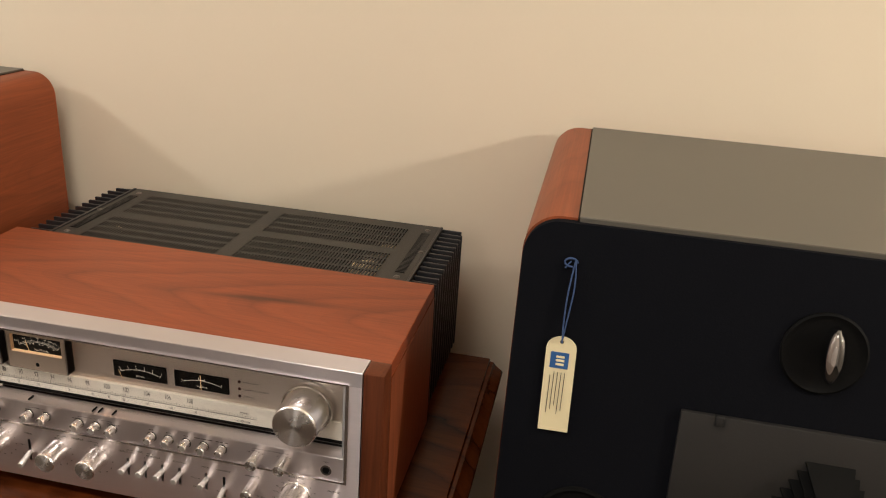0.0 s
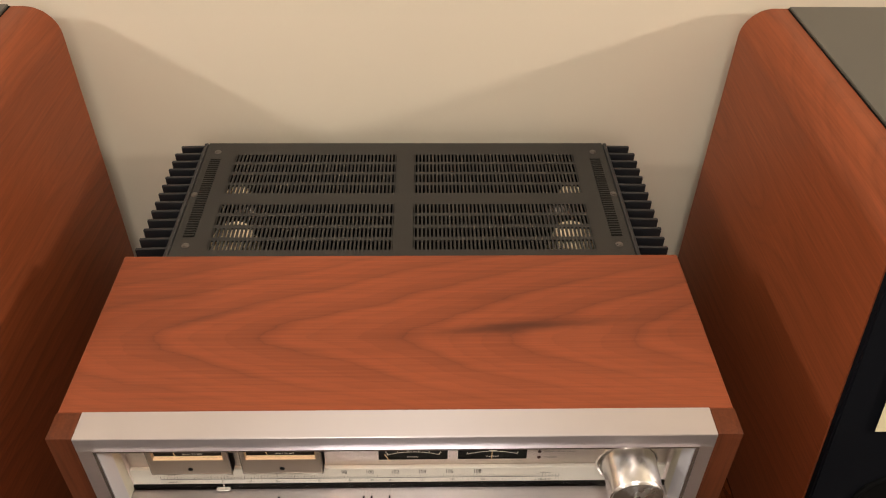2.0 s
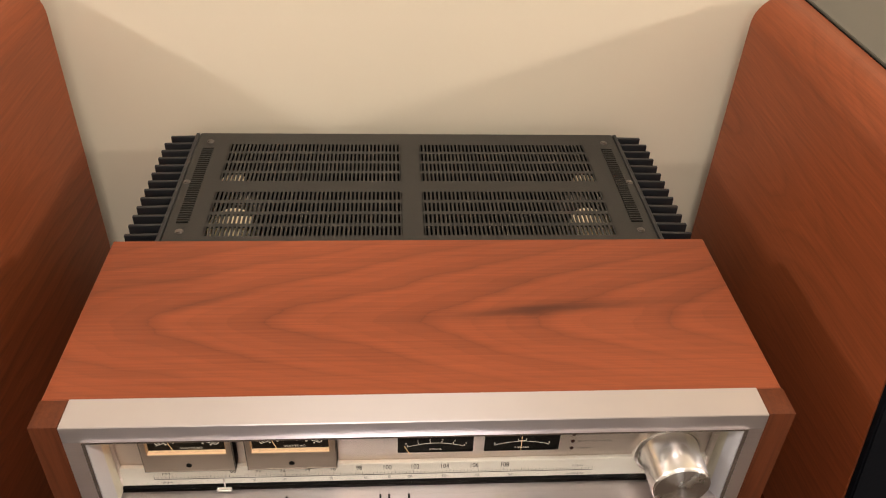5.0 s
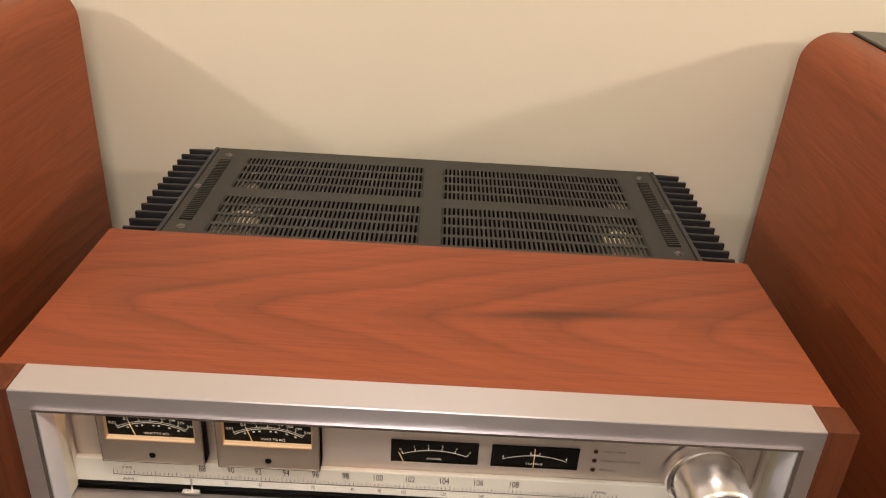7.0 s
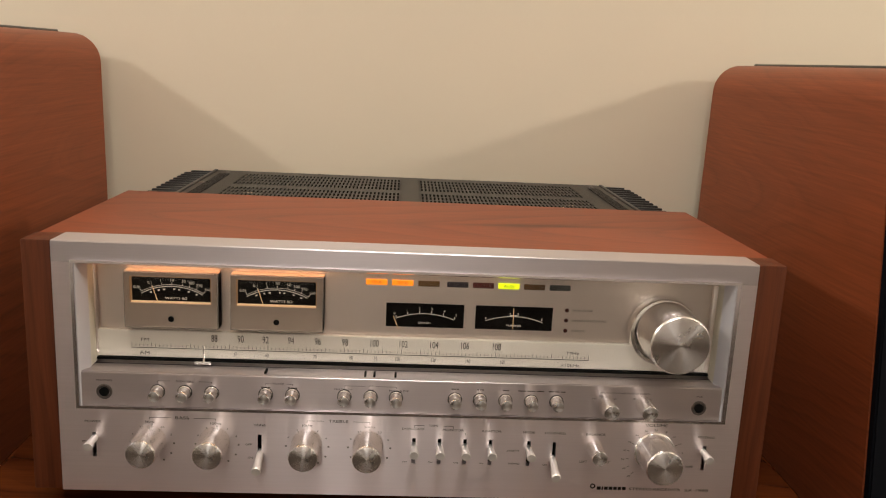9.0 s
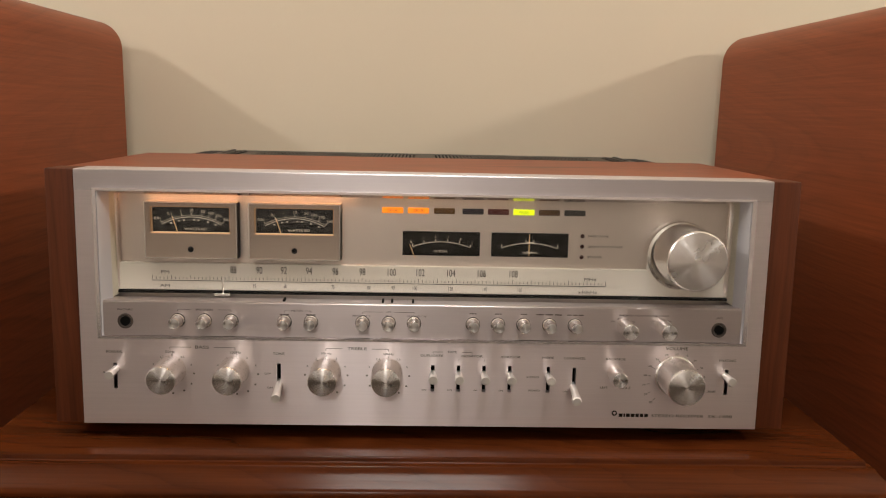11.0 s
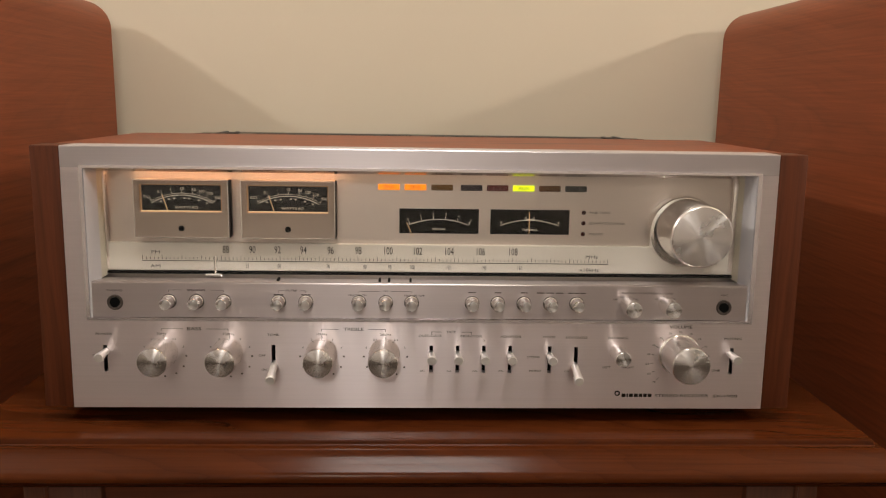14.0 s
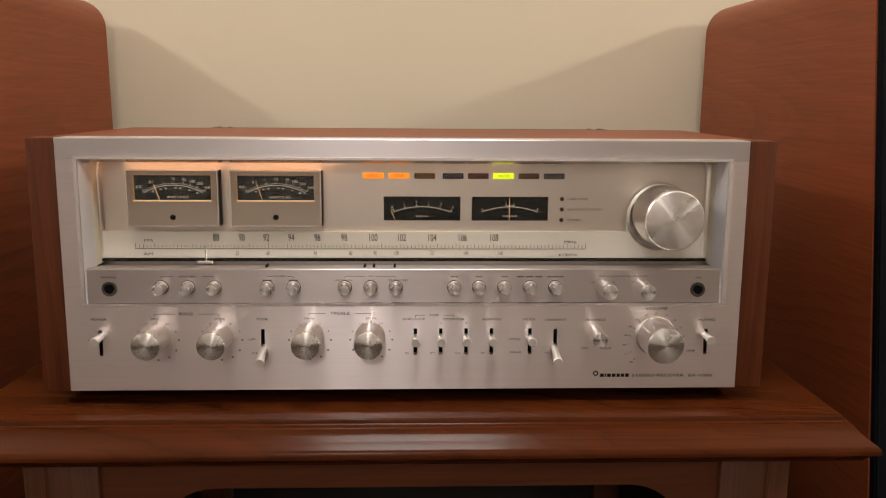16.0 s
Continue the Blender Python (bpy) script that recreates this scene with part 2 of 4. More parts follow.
BAFFLE.node_tree.nodes["Principled BSDF"].inputs["Specular IOR Level"].default_value = 0.12
BAFFLE.node_tree.nodes["Principled BSDF"].inputs["Specular IOR Level"].default_value = 0.12
HORN = paint("grey_brown_horn_plate", (0.009, 0.0078, 0.007), 0.6, 0.06, 400, 0.2)
PAPER = paint("cream_card", (0.80, 0.70, 0.45), 0.7, 0.03, 700, 0.1)
LOGO_BLUE = material("blue_print", (0.02, 0.10, 0.30), 0.6)
CORD = material("blue_cord", (0.035, 0.07, 0.17), 0.8)
FOOT = material("black_rubber", (0.012, 0.011, 0.010), 0.8)


# ---------------------------------------------------------------- building helpers
PLACE = {}


def thing(name, place, label, category, group=""):
    ob = new(name)
    ob.location = place
    ob.empty_display_size = 0.05
    PLACE[ob] = Matrix.Translation(place)
    return tagged(ob, label, category, group)


def hang(ob, parent, place=(0, 0, 0)):
    """Parents ob so that its mesh, drawn in room metres, stands at place."""
    m = Matrix.Translation(place)
    PLACE[ob] = m
    if parent is not None:
        ob.parent = parent
        ob.matrix_parent_inverse = PLACE[parent].inverted()
    ob.matrix_basis = m
    return ob


def mesh_of(bm, name, mat, smooth=35.0):
    bmesh.ops.recalc_face_normals(bm, faces=bm.faces)
    me = bpy.data.meshes.new(name)
    for f in bm.faces:
        f.smooth = True
    for e in bm.edges:
        if len(e.link_faces) == 2 and e.calc_face_angle(0) > radians(smooth):
            e.smooth = False
    uv = bm.loops.layers.uv.new("brush")
    for f in bm.faces:
        for l in f.loops:
            l[uv].uv = (l.vert.co.z + 0.5 * l.vert.co.y, l.vert.co.x)
    bm.to_mesh(me)
    bm.free()
    me.materials.append(mat)
    return me


def part(name, bm, mat, parent, label="", place=(0, 0, 0)):
    ob = hang(new(name, bm if isinstance(bm, bpy.types.Mesh) else mesh_of(bm, name, mat)), parent, place)
    return tagged(ob, label)


def solid(name, bm, mat, kind="structure", label="", category=""):
    ob = hang(new(name, mesh_of(bm, name, mat)), None)
    return tagged(ob, label, category, "", kind)


def box(x0, x1, y0, y1, z0, z1, bevel=0.0, seg=2, bm=None):
    own = bmesh.new()
    bmesh.ops.create_cube(own, size=1)
    bmesh.ops.scale(own, vec=(x1 - x0, y1 - y0, z1 - z0), verts=own.verts)
    bmesh.ops.translate(own, vec=((x0 + x1) / 2, (y0 + y1) / 2, (z0 + z1) / 2), verts=own.verts)
    if bevel:
        bmesh.ops.bevel(own, geom=list(own.edges), offset=bevel, segments=seg, affect="EDGES", profile=0.5)
    if bm is None:
        return own
    return join(bm, own)


def join(bm, own):
    tmp = bpy.data.meshes.new("tmp")
    own.to_mesh(tmp)
    own.free()
    bm.from_mesh(tmp)
    bpy.data.meshes.remove(tmp)
    return bm


def lathe(profile, seg=40, cx=0.0, cy=0.0, cz=0.0, bm=None):
    """Turns (radius, depth) about an axis along -y: depth grows towards the viewer in front."""
    bm = bm or bmesh.new()
    rings = []
    for r, d in profile:
        if r < 1e-6:
            rings.append([bm.verts.new((cx, cy - d, cz))])
        else:
            rings.append([bm.verts.new((cx + r * math.cos(6.28318530718 * i / seg), cy - d, cz + r * math.sin(6.28318530718 * i / seg))) for i in range(seg)])
    for a, b in zip(rings, rings[1:]):
        for i in range(seg):
            j = (i + 1) % seg
            if len(a) == 1 and len(b) > 1:
                bm.faces.new((a[0], b[i], b[j]))
            elif len(b) == 1 and len(a) > 1:
                bm.faces.new((a[i], a[j], b[0]))
            elif len(a) > 1:
                bm.faces.new((a[i], a[j], b[j], b[i]))
    return bm


def prism(outline, y0, y1, bm=None):
    """A solid whose outline lies in x and z, from y0 to y1."""
    bm = bm or bmesh.new()
    a = [bm.verts.new((x, y0, z)) for x, z in outline]
    b = [bm.verts.new((x, y1, z)) for x, z in outline]
    n = len(outline)
    bm.faces.new(a)
    bm.faces.new(b[::-1])
    for i in range(n):
        bm.faces.new((a[i], a[(i + 1) % n], b[(i + 1) % n], b[i]))
    return bm


def ring_plate(x0, x1, z0, z1, holes, y0, y1):
    """A plate in x and z between y0 and y1 with rectangular holes through it, cut on a grid."""
    xs = sorted({x0, x1, *[h[0] for h in holes], *[h[1] for h in holes]})
    zs = sorted({z0, z1, *[h[2] for h in holes], *[h[3] for h in holes]})
    keep = {}
    for i in range(len(xs) - 1):
        for j in range(len(zs) - 1):
            mx, mz = (xs[i] + xs[i + 1]) / 2, (zs[j] + zs[j + 1]) / 2
            keep[i, j] = not any(h[0] < mx < h[1] and h[2] < mz < h[3] for h in holes)
    bm = bmesh.new()
    vs = {}

    def v(i, j, k):
        if (i, j, k) not in vs:
            vs[i, j, k] = bm.verts.new((xs[i], (y0, y1)[k], zs[j]))
        return vs[i, j, k]

    for (i, j), on in keep.items():
        if not on:
            continue
        bm.faces.new((v(i, j, 0), v(i + 1, j, 0), v(i + 1, j + 1, 0), v(i, j + 1, 0)))
        bm.faces.new((v(i, j, 1), v(i, j + 1, 1), v(i + 1, j + 1, 1), v(i + 1, j, 1)))
        for di, dj, p, q in ((-1, 0, (0, 0), (0, 1)), (1, 0, (1, 1), (1, 0)), (0, -1, (1, 0), (0, 0)), (0, 1, (0, 1), (1, 1))):
            if not keep.get((i + di, j + dj), False):
                bm.faces.new((v(i + p[0], j + p[1], 0), v(i + q[0], j + q[1], 0), v(i + q[0], j + q[1], 1), v(i + p[0], j + p[1], 1)))
    return bm


def tube(points, r, seg=8):
    bm = bmesh.new()
    rings = []
    pts = [Vector(p) for p in points]
    for i, p in enumerate(pts):
        d = (pts[min(i + 1, len(pts) - 1)] - pts[max(i - 1, 0)]).normalized()
        s = d.cross(Vector((0.31, 0.83, 0.47))).normalized()
        t = d.cross(s)
        rings.append([bm.verts.new(p + r * (math.cos(6.2832 * k / seg) * s + math.sin(6.2832 * k / seg) * t)) for k in range(seg)])
    for a, b in zip(rings, rings[1:]):
        for k in range(seg):
            bm.faces.new((a[k], a[(k + 1) % seg], b[(k + 1) % seg], b[k]))
    bm.faces.new(rings[0])
    bm.faces.new(rings[-1][::-1])
    return bm


def lettering(body, x, z, height, parent, y, mat=None, wide=1.25, align="CENTER"):
    """Printed words facing -y, with capitals of that height."""
    cu = bpy.data.curves.new("lettering", "FONT")
    cu.body, cu.size, cu.align_x, cu.align_y = body, height / 0.69, align, "CENTER"
    cu.resolution_u = 3
    tmp = new("lettering_draft", cu)
    me = bpy.data.meshes.new_from_object(tmp.evaluated_get(bpy.context.evaluated_depsgraph_get()))
    bpy.data.objects.remove(tmp)
    bpy.data.curves.remove(cu)
    me.name = "lettering"
    for vert in me.vertices:
        vx, vy, _ = vert.co
        vert.co = (x + vx * wide, y, z + vy)
    me.materials.clear()
    me.materials.append(mat or INK)
    return part("lettering", me, None, parent)


def bars(x0, x1, z, height, parent, y, words, mat=None):
    """Print too small to read: bars of its size."""
    bm = bmesh.new()
    total = sum(words) + 0.5 * (len(words) - 1)
    unit, x = (x1 - x0) / total, x0
    for w in words:
        box(x, x + w * unit, y - 0.00005, y + 0.00005, z - height / 2, z + height / 2, bm=bm)
        x += (w + 0.5) * unit
    return part("print_bar", bm, mat or INK_SOFT, parent)


# ---------------------------------------------------------------- the room
TOP = 0.72          # the table's top
WALL_Y = 0.52
solid("wall_back", box(-2.6, 2.6, WALL_Y, WALL_Y + 0.12, 0, 2.44), WALL, label="smooth cream painted wall behind the loudspeakers", category="wall")
# assumed side walls, never in view, kept dark so they bounce less light
solid("wall_left", box(-2.72, -2.6, -3.6, WALL_Y + 0.12, 0, 2.44), WALL_UNSEEN_DIM, label="unseen side wall, toned dark to cut bounced light", category="wall")
solid("wall_right", box(2.6, 2.72, -3.6, WALL_Y + 0.12, 0, 2.44), WALL_UNSEEN_DIM, label="unseen side wall, toned dark to cut bounced light", category="wall")
solid("wall_front", box(-2.72, 2.72, -3.72, -3.6, 0, 2.44), WALL_PALE, label="plain pale painted wall facing the table", category="wall")
solid("floor", box(-2.72, 2.72, -3.72, WALL_Y + 0.12, -0.1, 0), FLOOR_UNSEEN_DARK, label="unseen floor, toned dark brown to cut bounced light", category="floor")
solid("ceiling", box(-2.72, 2.72, -3.72, WALL_Y + 0.12, 2.44, 2.54), CEIL, label="white painted ceiling", category="ceiling")


# ---------------------------------------------------------------- table
def edge_ring(bm, prof, x_in, y_front, y_back):
    """A moulded edge round three sides: prof holds (out, z) from the inner top line outwards."""
    rows = []
    for out, z in prof:
        rows.append([bm.verts.new(p) for p in ((-x_in - out, y_back, z), (-x_in - out, y_front - out, z), (x_in + out, y_front - out, z), (x_in + out, y_back, z))])
    for a, b in zip(rows, rows[1:]):
        for i in range(3):
            bm.faces.new((a[i], a[i + 1], b[i + 1], b[i]))
    bm.faces.new(rows[0])
    bm.faces.new(rows[-1][::-1])
    bm.faces.new([r[0] for r in rows][::-1])
    bm.faces.new([r[3] for r in rows])
    return bm


def build_table():
    t = thing("side_table", (0, 0.2, 0), "polished reddish mahogany side table with moulded edge", "table")
    prof = [(0.0, TOP), (0.0012, TOP - 0.0003), (0.0020, TOP - 0.0014), (0.0022, TOP - 0.0040), (0.0030, TOP - 0.0048), (0.0075, TOP - 0.0052), (0.0082, TOP - 0.0066),
            (0.0110, TOP - 0.0098), (0.0155, TOP - 0.0138), (0.0200, TOP - 0.0168), (0.0222, TOP - 0.0188), (0.0230, TOP - 0.0212), (0.0226, TOP - 0.0240), (0.0205, TOP - 0.0262), (0.0165, TOP - 0.0275),
            (0.0140, TOP - 0.0315), (0.0120, TOP - 0.0325)]
    part("tabletop", edge_ring(bmesh.new(), prof, 0.333, -0.0275, 0.441), MAHOGANY, t)
    lz, fy = TOP - 0.0325, -0.022
    for x0, x1, yy in ((-0.294, -0.236, fy), (0.246, 0.302, fy), (-0.294, -0.236, 0.39), (0.246, 0.302, 0.39)):
        bm = box(x0, x1, yy, yy + 0.052, 0.0, lz, 0.003)
        xm = x0 + 0.018 if x0 < 0 else x1 - 0.018
        box(xm - 0.0016, xm + 0.0016, yy - 0.0016, yy + 0.002, 0.03, lz - 0.001, 0.0007, 1, bm)
        part("leg", bm, MAHOG_LEG, t)
    arch = [(-0.236, lz), (0.246, lz), (0.246, 0.600), (0.218, 0.600)]
    for i in range(9):
        a = math.pi / 2 * i / 8
        arch.append((0.176 + 0.038 * math.cos(a), 0.626 + 0.031 * math.sin(a)))
    for i in range(9):
        a = math.pi / 2 * (1 - i / 8)
        arch.append((-0.150 - 0.038 * math.cos(a), 0.626 + 0.031 * math.sin(a)))
    arch.extend(((-0.192, 0.600), (-0.236, 0.600)))
    part("apron", prism(arch, fy + 0.006, fy + 0.024), MAHOG_RAIL, t, "arched front rail in lighter brown wood")
    for sx in (-1, 1):
        part("side_rail", box(min(sx * 0.275, sx * 0.292), max(sx * 0.275, sx * 0.292), fy + 0.052, 0.39, 0.62, lz, 0.001), MAHOG_RAIL, t)
    # added black panels: they stand in for the deep shade under the table
    part("back_panel", box(-0.2440, 0.2440, 0.392, 0.402, 0.0, lz), CHASSIS, t, "added black panel standing in for the shade under the table")
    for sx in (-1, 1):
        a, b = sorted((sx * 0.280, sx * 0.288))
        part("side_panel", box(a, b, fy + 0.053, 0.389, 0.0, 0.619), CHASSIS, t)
    part("back_rail", box(-0.245, 0.245, 0.41, 0.428, 0.62, lz, 0.001), MAHOG_RAIL, t)


build_table()


# ---------------------------------------------------------------- loudspeakers
def speaker_outline(x0, x1, z0, z1, r):
    pts = [(x0, z0)]
    for i in range(11):
        a = math.pi - math.pi / 2 * i / 10
        pts.append((x0 + r + r * math.cos(a), z1 - r + r * math.sin(a)))
    for i in range(11):
        a = math.pi / 2 - math.pi / 2 * i / 10
        pts.append((x1 - r + r * math.cos(a), z1 - r + r * math.sin(a)))
    pts.append((x1, z0))
    return pts


def build_speaker(inner, side, tag):
    """inner: the x of the wall that faces the receiver; side: +1 to the right of it, -1 to the left."""
    w, z0, z1, r = 0.585, 0.05, 1.0780, 0.034
    x0, x1 = (inner, inner + w) if side > 0 else (inner - w, inner)
    s = thing("loudspeaker", ((x0 + x1) / 2, 0.28, 0.0),
              "large walnut loudspeaker with smoked grey top" + (" and a tagged black front" if tag else ""), "loudspeaker", "pair of loudspeakers")
    yb, yf = 0.487, 0.093
    cab = prism(speaker_outline(x0, x1, z0, z1, r), yf, yb)
    part("cabinet", cab, WALNUT, s)
    part("plinth", box(x0 + 0.03, x1 - 0.03, yf + 0.03, yb - 0.02, 0.0, z0), BLACK, s, "recessed black plinth")
    part("top_panel", box(x0 + 0.050, x1 - 0.050, yf - 0.005, yb - 0.001, z1 - 0.004, z1 + 0.0030, 0.0008, 1), GREY_TOP, s, "smoked grey inset top")
    for e in (x0 + 0.0492, x1 - 0.0492):
        part("shadow_gap", box(e - 0.0008, e + 0.0008, yf - 0.005, yb - 0.001, z1 - 0.004, z1 + 0.0006), BLACK, s)
    bw = prism(speaker_outline(x0 + 0.001, x1 - 0.001, z0 + 0.004, z1 - 0.002, r), yf - 0.010, yf - 0.001)
    bmesh.ops.bevel(bw, geom=[e for e in bw.edges if abs(e.verts[0].co.y - yf + 0.010) < 1e-5 and abs(e.verts[1].co.y - yf + 0.010) < 1e-5], offset=0.003, segments=2, affect="EDGES")
    baf = part("baffle", bw, BAFFLE, s, "blue-black front board")
    fy = yf - 0.010
    # slot tweeter with a clear lens in a dark bowl
    tx, tz = inner + side * 0.281, 0.987
    part("tweeter_ring", lathe([(0.038, -0.001), (0.038, 0.0020), (0.036, 0.003), (0.033, 0.0015), (0.028, 0.0008), (0.0, 0.0006)], 48, tx, fy, tz), BLACK, baf)
    lens = lathe([(0.017, 0.0), (0.017, 0.010), (0.014, 0.015), (0.008, 0.018), (0.0, 0.019)], 28)
    bmesh.ops.scale(lens, vec=(0.55, 1, 1.5), verts=lens.verts)
    bmesh.ops.translate(lens, vec=(tx + side * 0.006, fy - 0.001, tz + 0.002), verts=lens.verts)
    part("tweeter_lens", lens, ACRYLIC, baf, "clear acrylic lens")
    slit = lathe([(0.010, 0.0), (0.010, 0.006), (0.0, 0.010)], 20)
    bmesh.ops.scale(slit, vec=(0.35, 1, 1.8), verts=slit.verts)
    bmesh.ops.translate(slit, vec=(tx + side * 0.006, fy - 0.001, tz + 0.002), verts=slit.verts)
    part("tweeter_core", slit, METER_CASE, baf, "silver core of the tweeter")
    # horn plate with stacked slant plates
    hx0, hx1 = sorted((inner + side * 0.167, inner + side * 0.467))
    plate = part("horn_plate", box(hx0, hx1, fy - 0.005, fy + 0.001, 0.735, 0.914, 0.001), HORN, baf, "grey-brown horn plate")
    for bx in (0.202, 0.428):
        part("clip", box(inner + side * bx - 0.004, inner + side * bx + 0.004, fy - 0.008, fy - 0.003, 0.906, 0.916, 0.001), HORN, plate)
    for i in range(13):
        h = i / 12
        half, z = 0.022 + 0.070 * h, 0.884 - 0.0098 * i
        out = [(-half, 0.0), (half, 0.0), (half * 0.72, -0.030 - 0.02 * h), (-half * 0.72, -0.030 - 0.02 * h)]
        bm = bmesh.new()
        lo = [bm.verts.new((inner + side * 0.305 + x, fy - 0.004 + y, z + y * 0.55)) for x, y in out]
        hi = [bm.verts.new((v.co.x, v.co.y, v.co.z + 0.0018)) for v in lo]
        bm.faces.new(lo)
        bm.faces.new(hi[::-1])
        for k in range(4):
            bm.faces.new((lo[k], lo[(k + 1) % 4], hi[(k + 1) % 4], hi[k]))
        part("lens_fin", bm, BLACK, plate)
    # bass port and woofer
    part("bass_port", lathe([(0.046, -0.001), (0.046, 0.002), (0.043, 0.003), (0.040, 0.001), (0.038, 0.0008), (0.0, 0.0006)], 40, inner + side * 0.085, fy, 0.771), BLACK, baf)
    part("woofer", lathe([(0.185, -0.001), (0.185, 0.004), (0.175, 0.006), (0.165, 0.004), (0.150, 0.007), (0.140, 0.003), (0.055, 0.001), (0.045, 0.012), (0.0, 0.018)], 56, inner + side * 0.30, fy, 0.50), BLACK, baf)
    return s


def slope_front(thing_, slope=0.160, z1=1.0780, front=0.2):
    """The front boards slope forward towards the floor."""
    for ob in thing_.children_recursive:
        if ob.type == "MESH":
            for v in ob.data.vertices:
                if v.co.y < front:
                    v.co.y -= slope * max(0.0, z1 - v.co.z)


slope_front(build_speaker(0.3930, 1, True))
slope_front(build_speaker(-0.3965, -1, False))


def build_tag():
    x, zc, y = 0.4415, 0.9245, 0.0800
    t = thing("hang_tag", (x, y, 0.88), "cream card hang tag on a thin blue cord", "tag")
    pts = [(-0.0145, -0.052), (0.0145, -0.052)]
    for i in range(13):
        a = math.pi * i / 12
        pts.append((0.0145 * math.cos(a), 0.0315 + 0.0145 * math.sin(a) * 0.85))
    card = prism([(x + a, zc + b) for a, b in pts], y, y + 0.0005)
    bmesh.ops.rotate(card, cent=(x, y, 0.974), matrix=Matrix.Rotation(radians(-1.0), 3, "Y"), verts=card.verts)
    c = part("card", card, PAPER, t)
    part("hole", lathe([(0.0018, 0.0), (0.0018, 0.0002), (0.0, 0.0002)], 16, x, y, zc + 0.0385), BLACK, c)
    logo = part("logo_square", box(x - 0.0090, x + 0.0085, y - 0.0004, y - 0.0001, zc + 0.012, zc + 0.028), LOGO_BLUE, c, "blue printed square")
    for i, (a, b) in enumerate(((0.0150, 0.0172), (0.0188, 0.0210), (0.0226, 0.0246))):
        part("logo_mark", box(x - 0.0035, x + 0.0045, y - 0.0007, y - 0.0004, zc + a, zc + b), PAPER, logo)
    for i in range(5):
        bx = x - 0.0075 + 0.0034 * i
        top = zc + 0.008 - (0.004 if i == 0 else 0)
        part("print_bar", box(bx, bx + 0.0006, y - 0.0004, y - 0.0001, zc - 0.034 + 0.004 * (i % 3), top), INK_SOFT, c)
    a, h = Vector((x, y - 0.001, zc + 0.0385)), Vector((0.4445, 0.0815, 1.043))
    left = [a.lerp(h, k / 10) + Vector((-0.0022 * math.sin(math.pi * k / 10), -0.0015, 0)) for k in range(11)]
    right = [a.lerp(h, k / 10) + Vector((0.0030 * math.sin(math.pi * (k / 10) ** 1.6), -0.0010, 0)) for k in range(11)]
    part("cord", tube(left, 0.0008), CORD, t)
    part("cord", tube(right, 0.0008), CORD, t)
    part("cord_knot", tube([h + Vector((0.006 * math.cos(k * 0.5) - 0.004, -0.001, 0.004 * math.sin(k * 0.5) - 0.003)) for k in range(11)], 0.0009), CORD, t)
    part("cord_end", tube([h + Vector((-0.004 - 0.0012 * k, -0.001, -0.002 - 0.0012 * k * (1 + 0.1 * k))) for k in range(5)], 0.0008), CORD, t)
    return t


slope_front(build_tag())


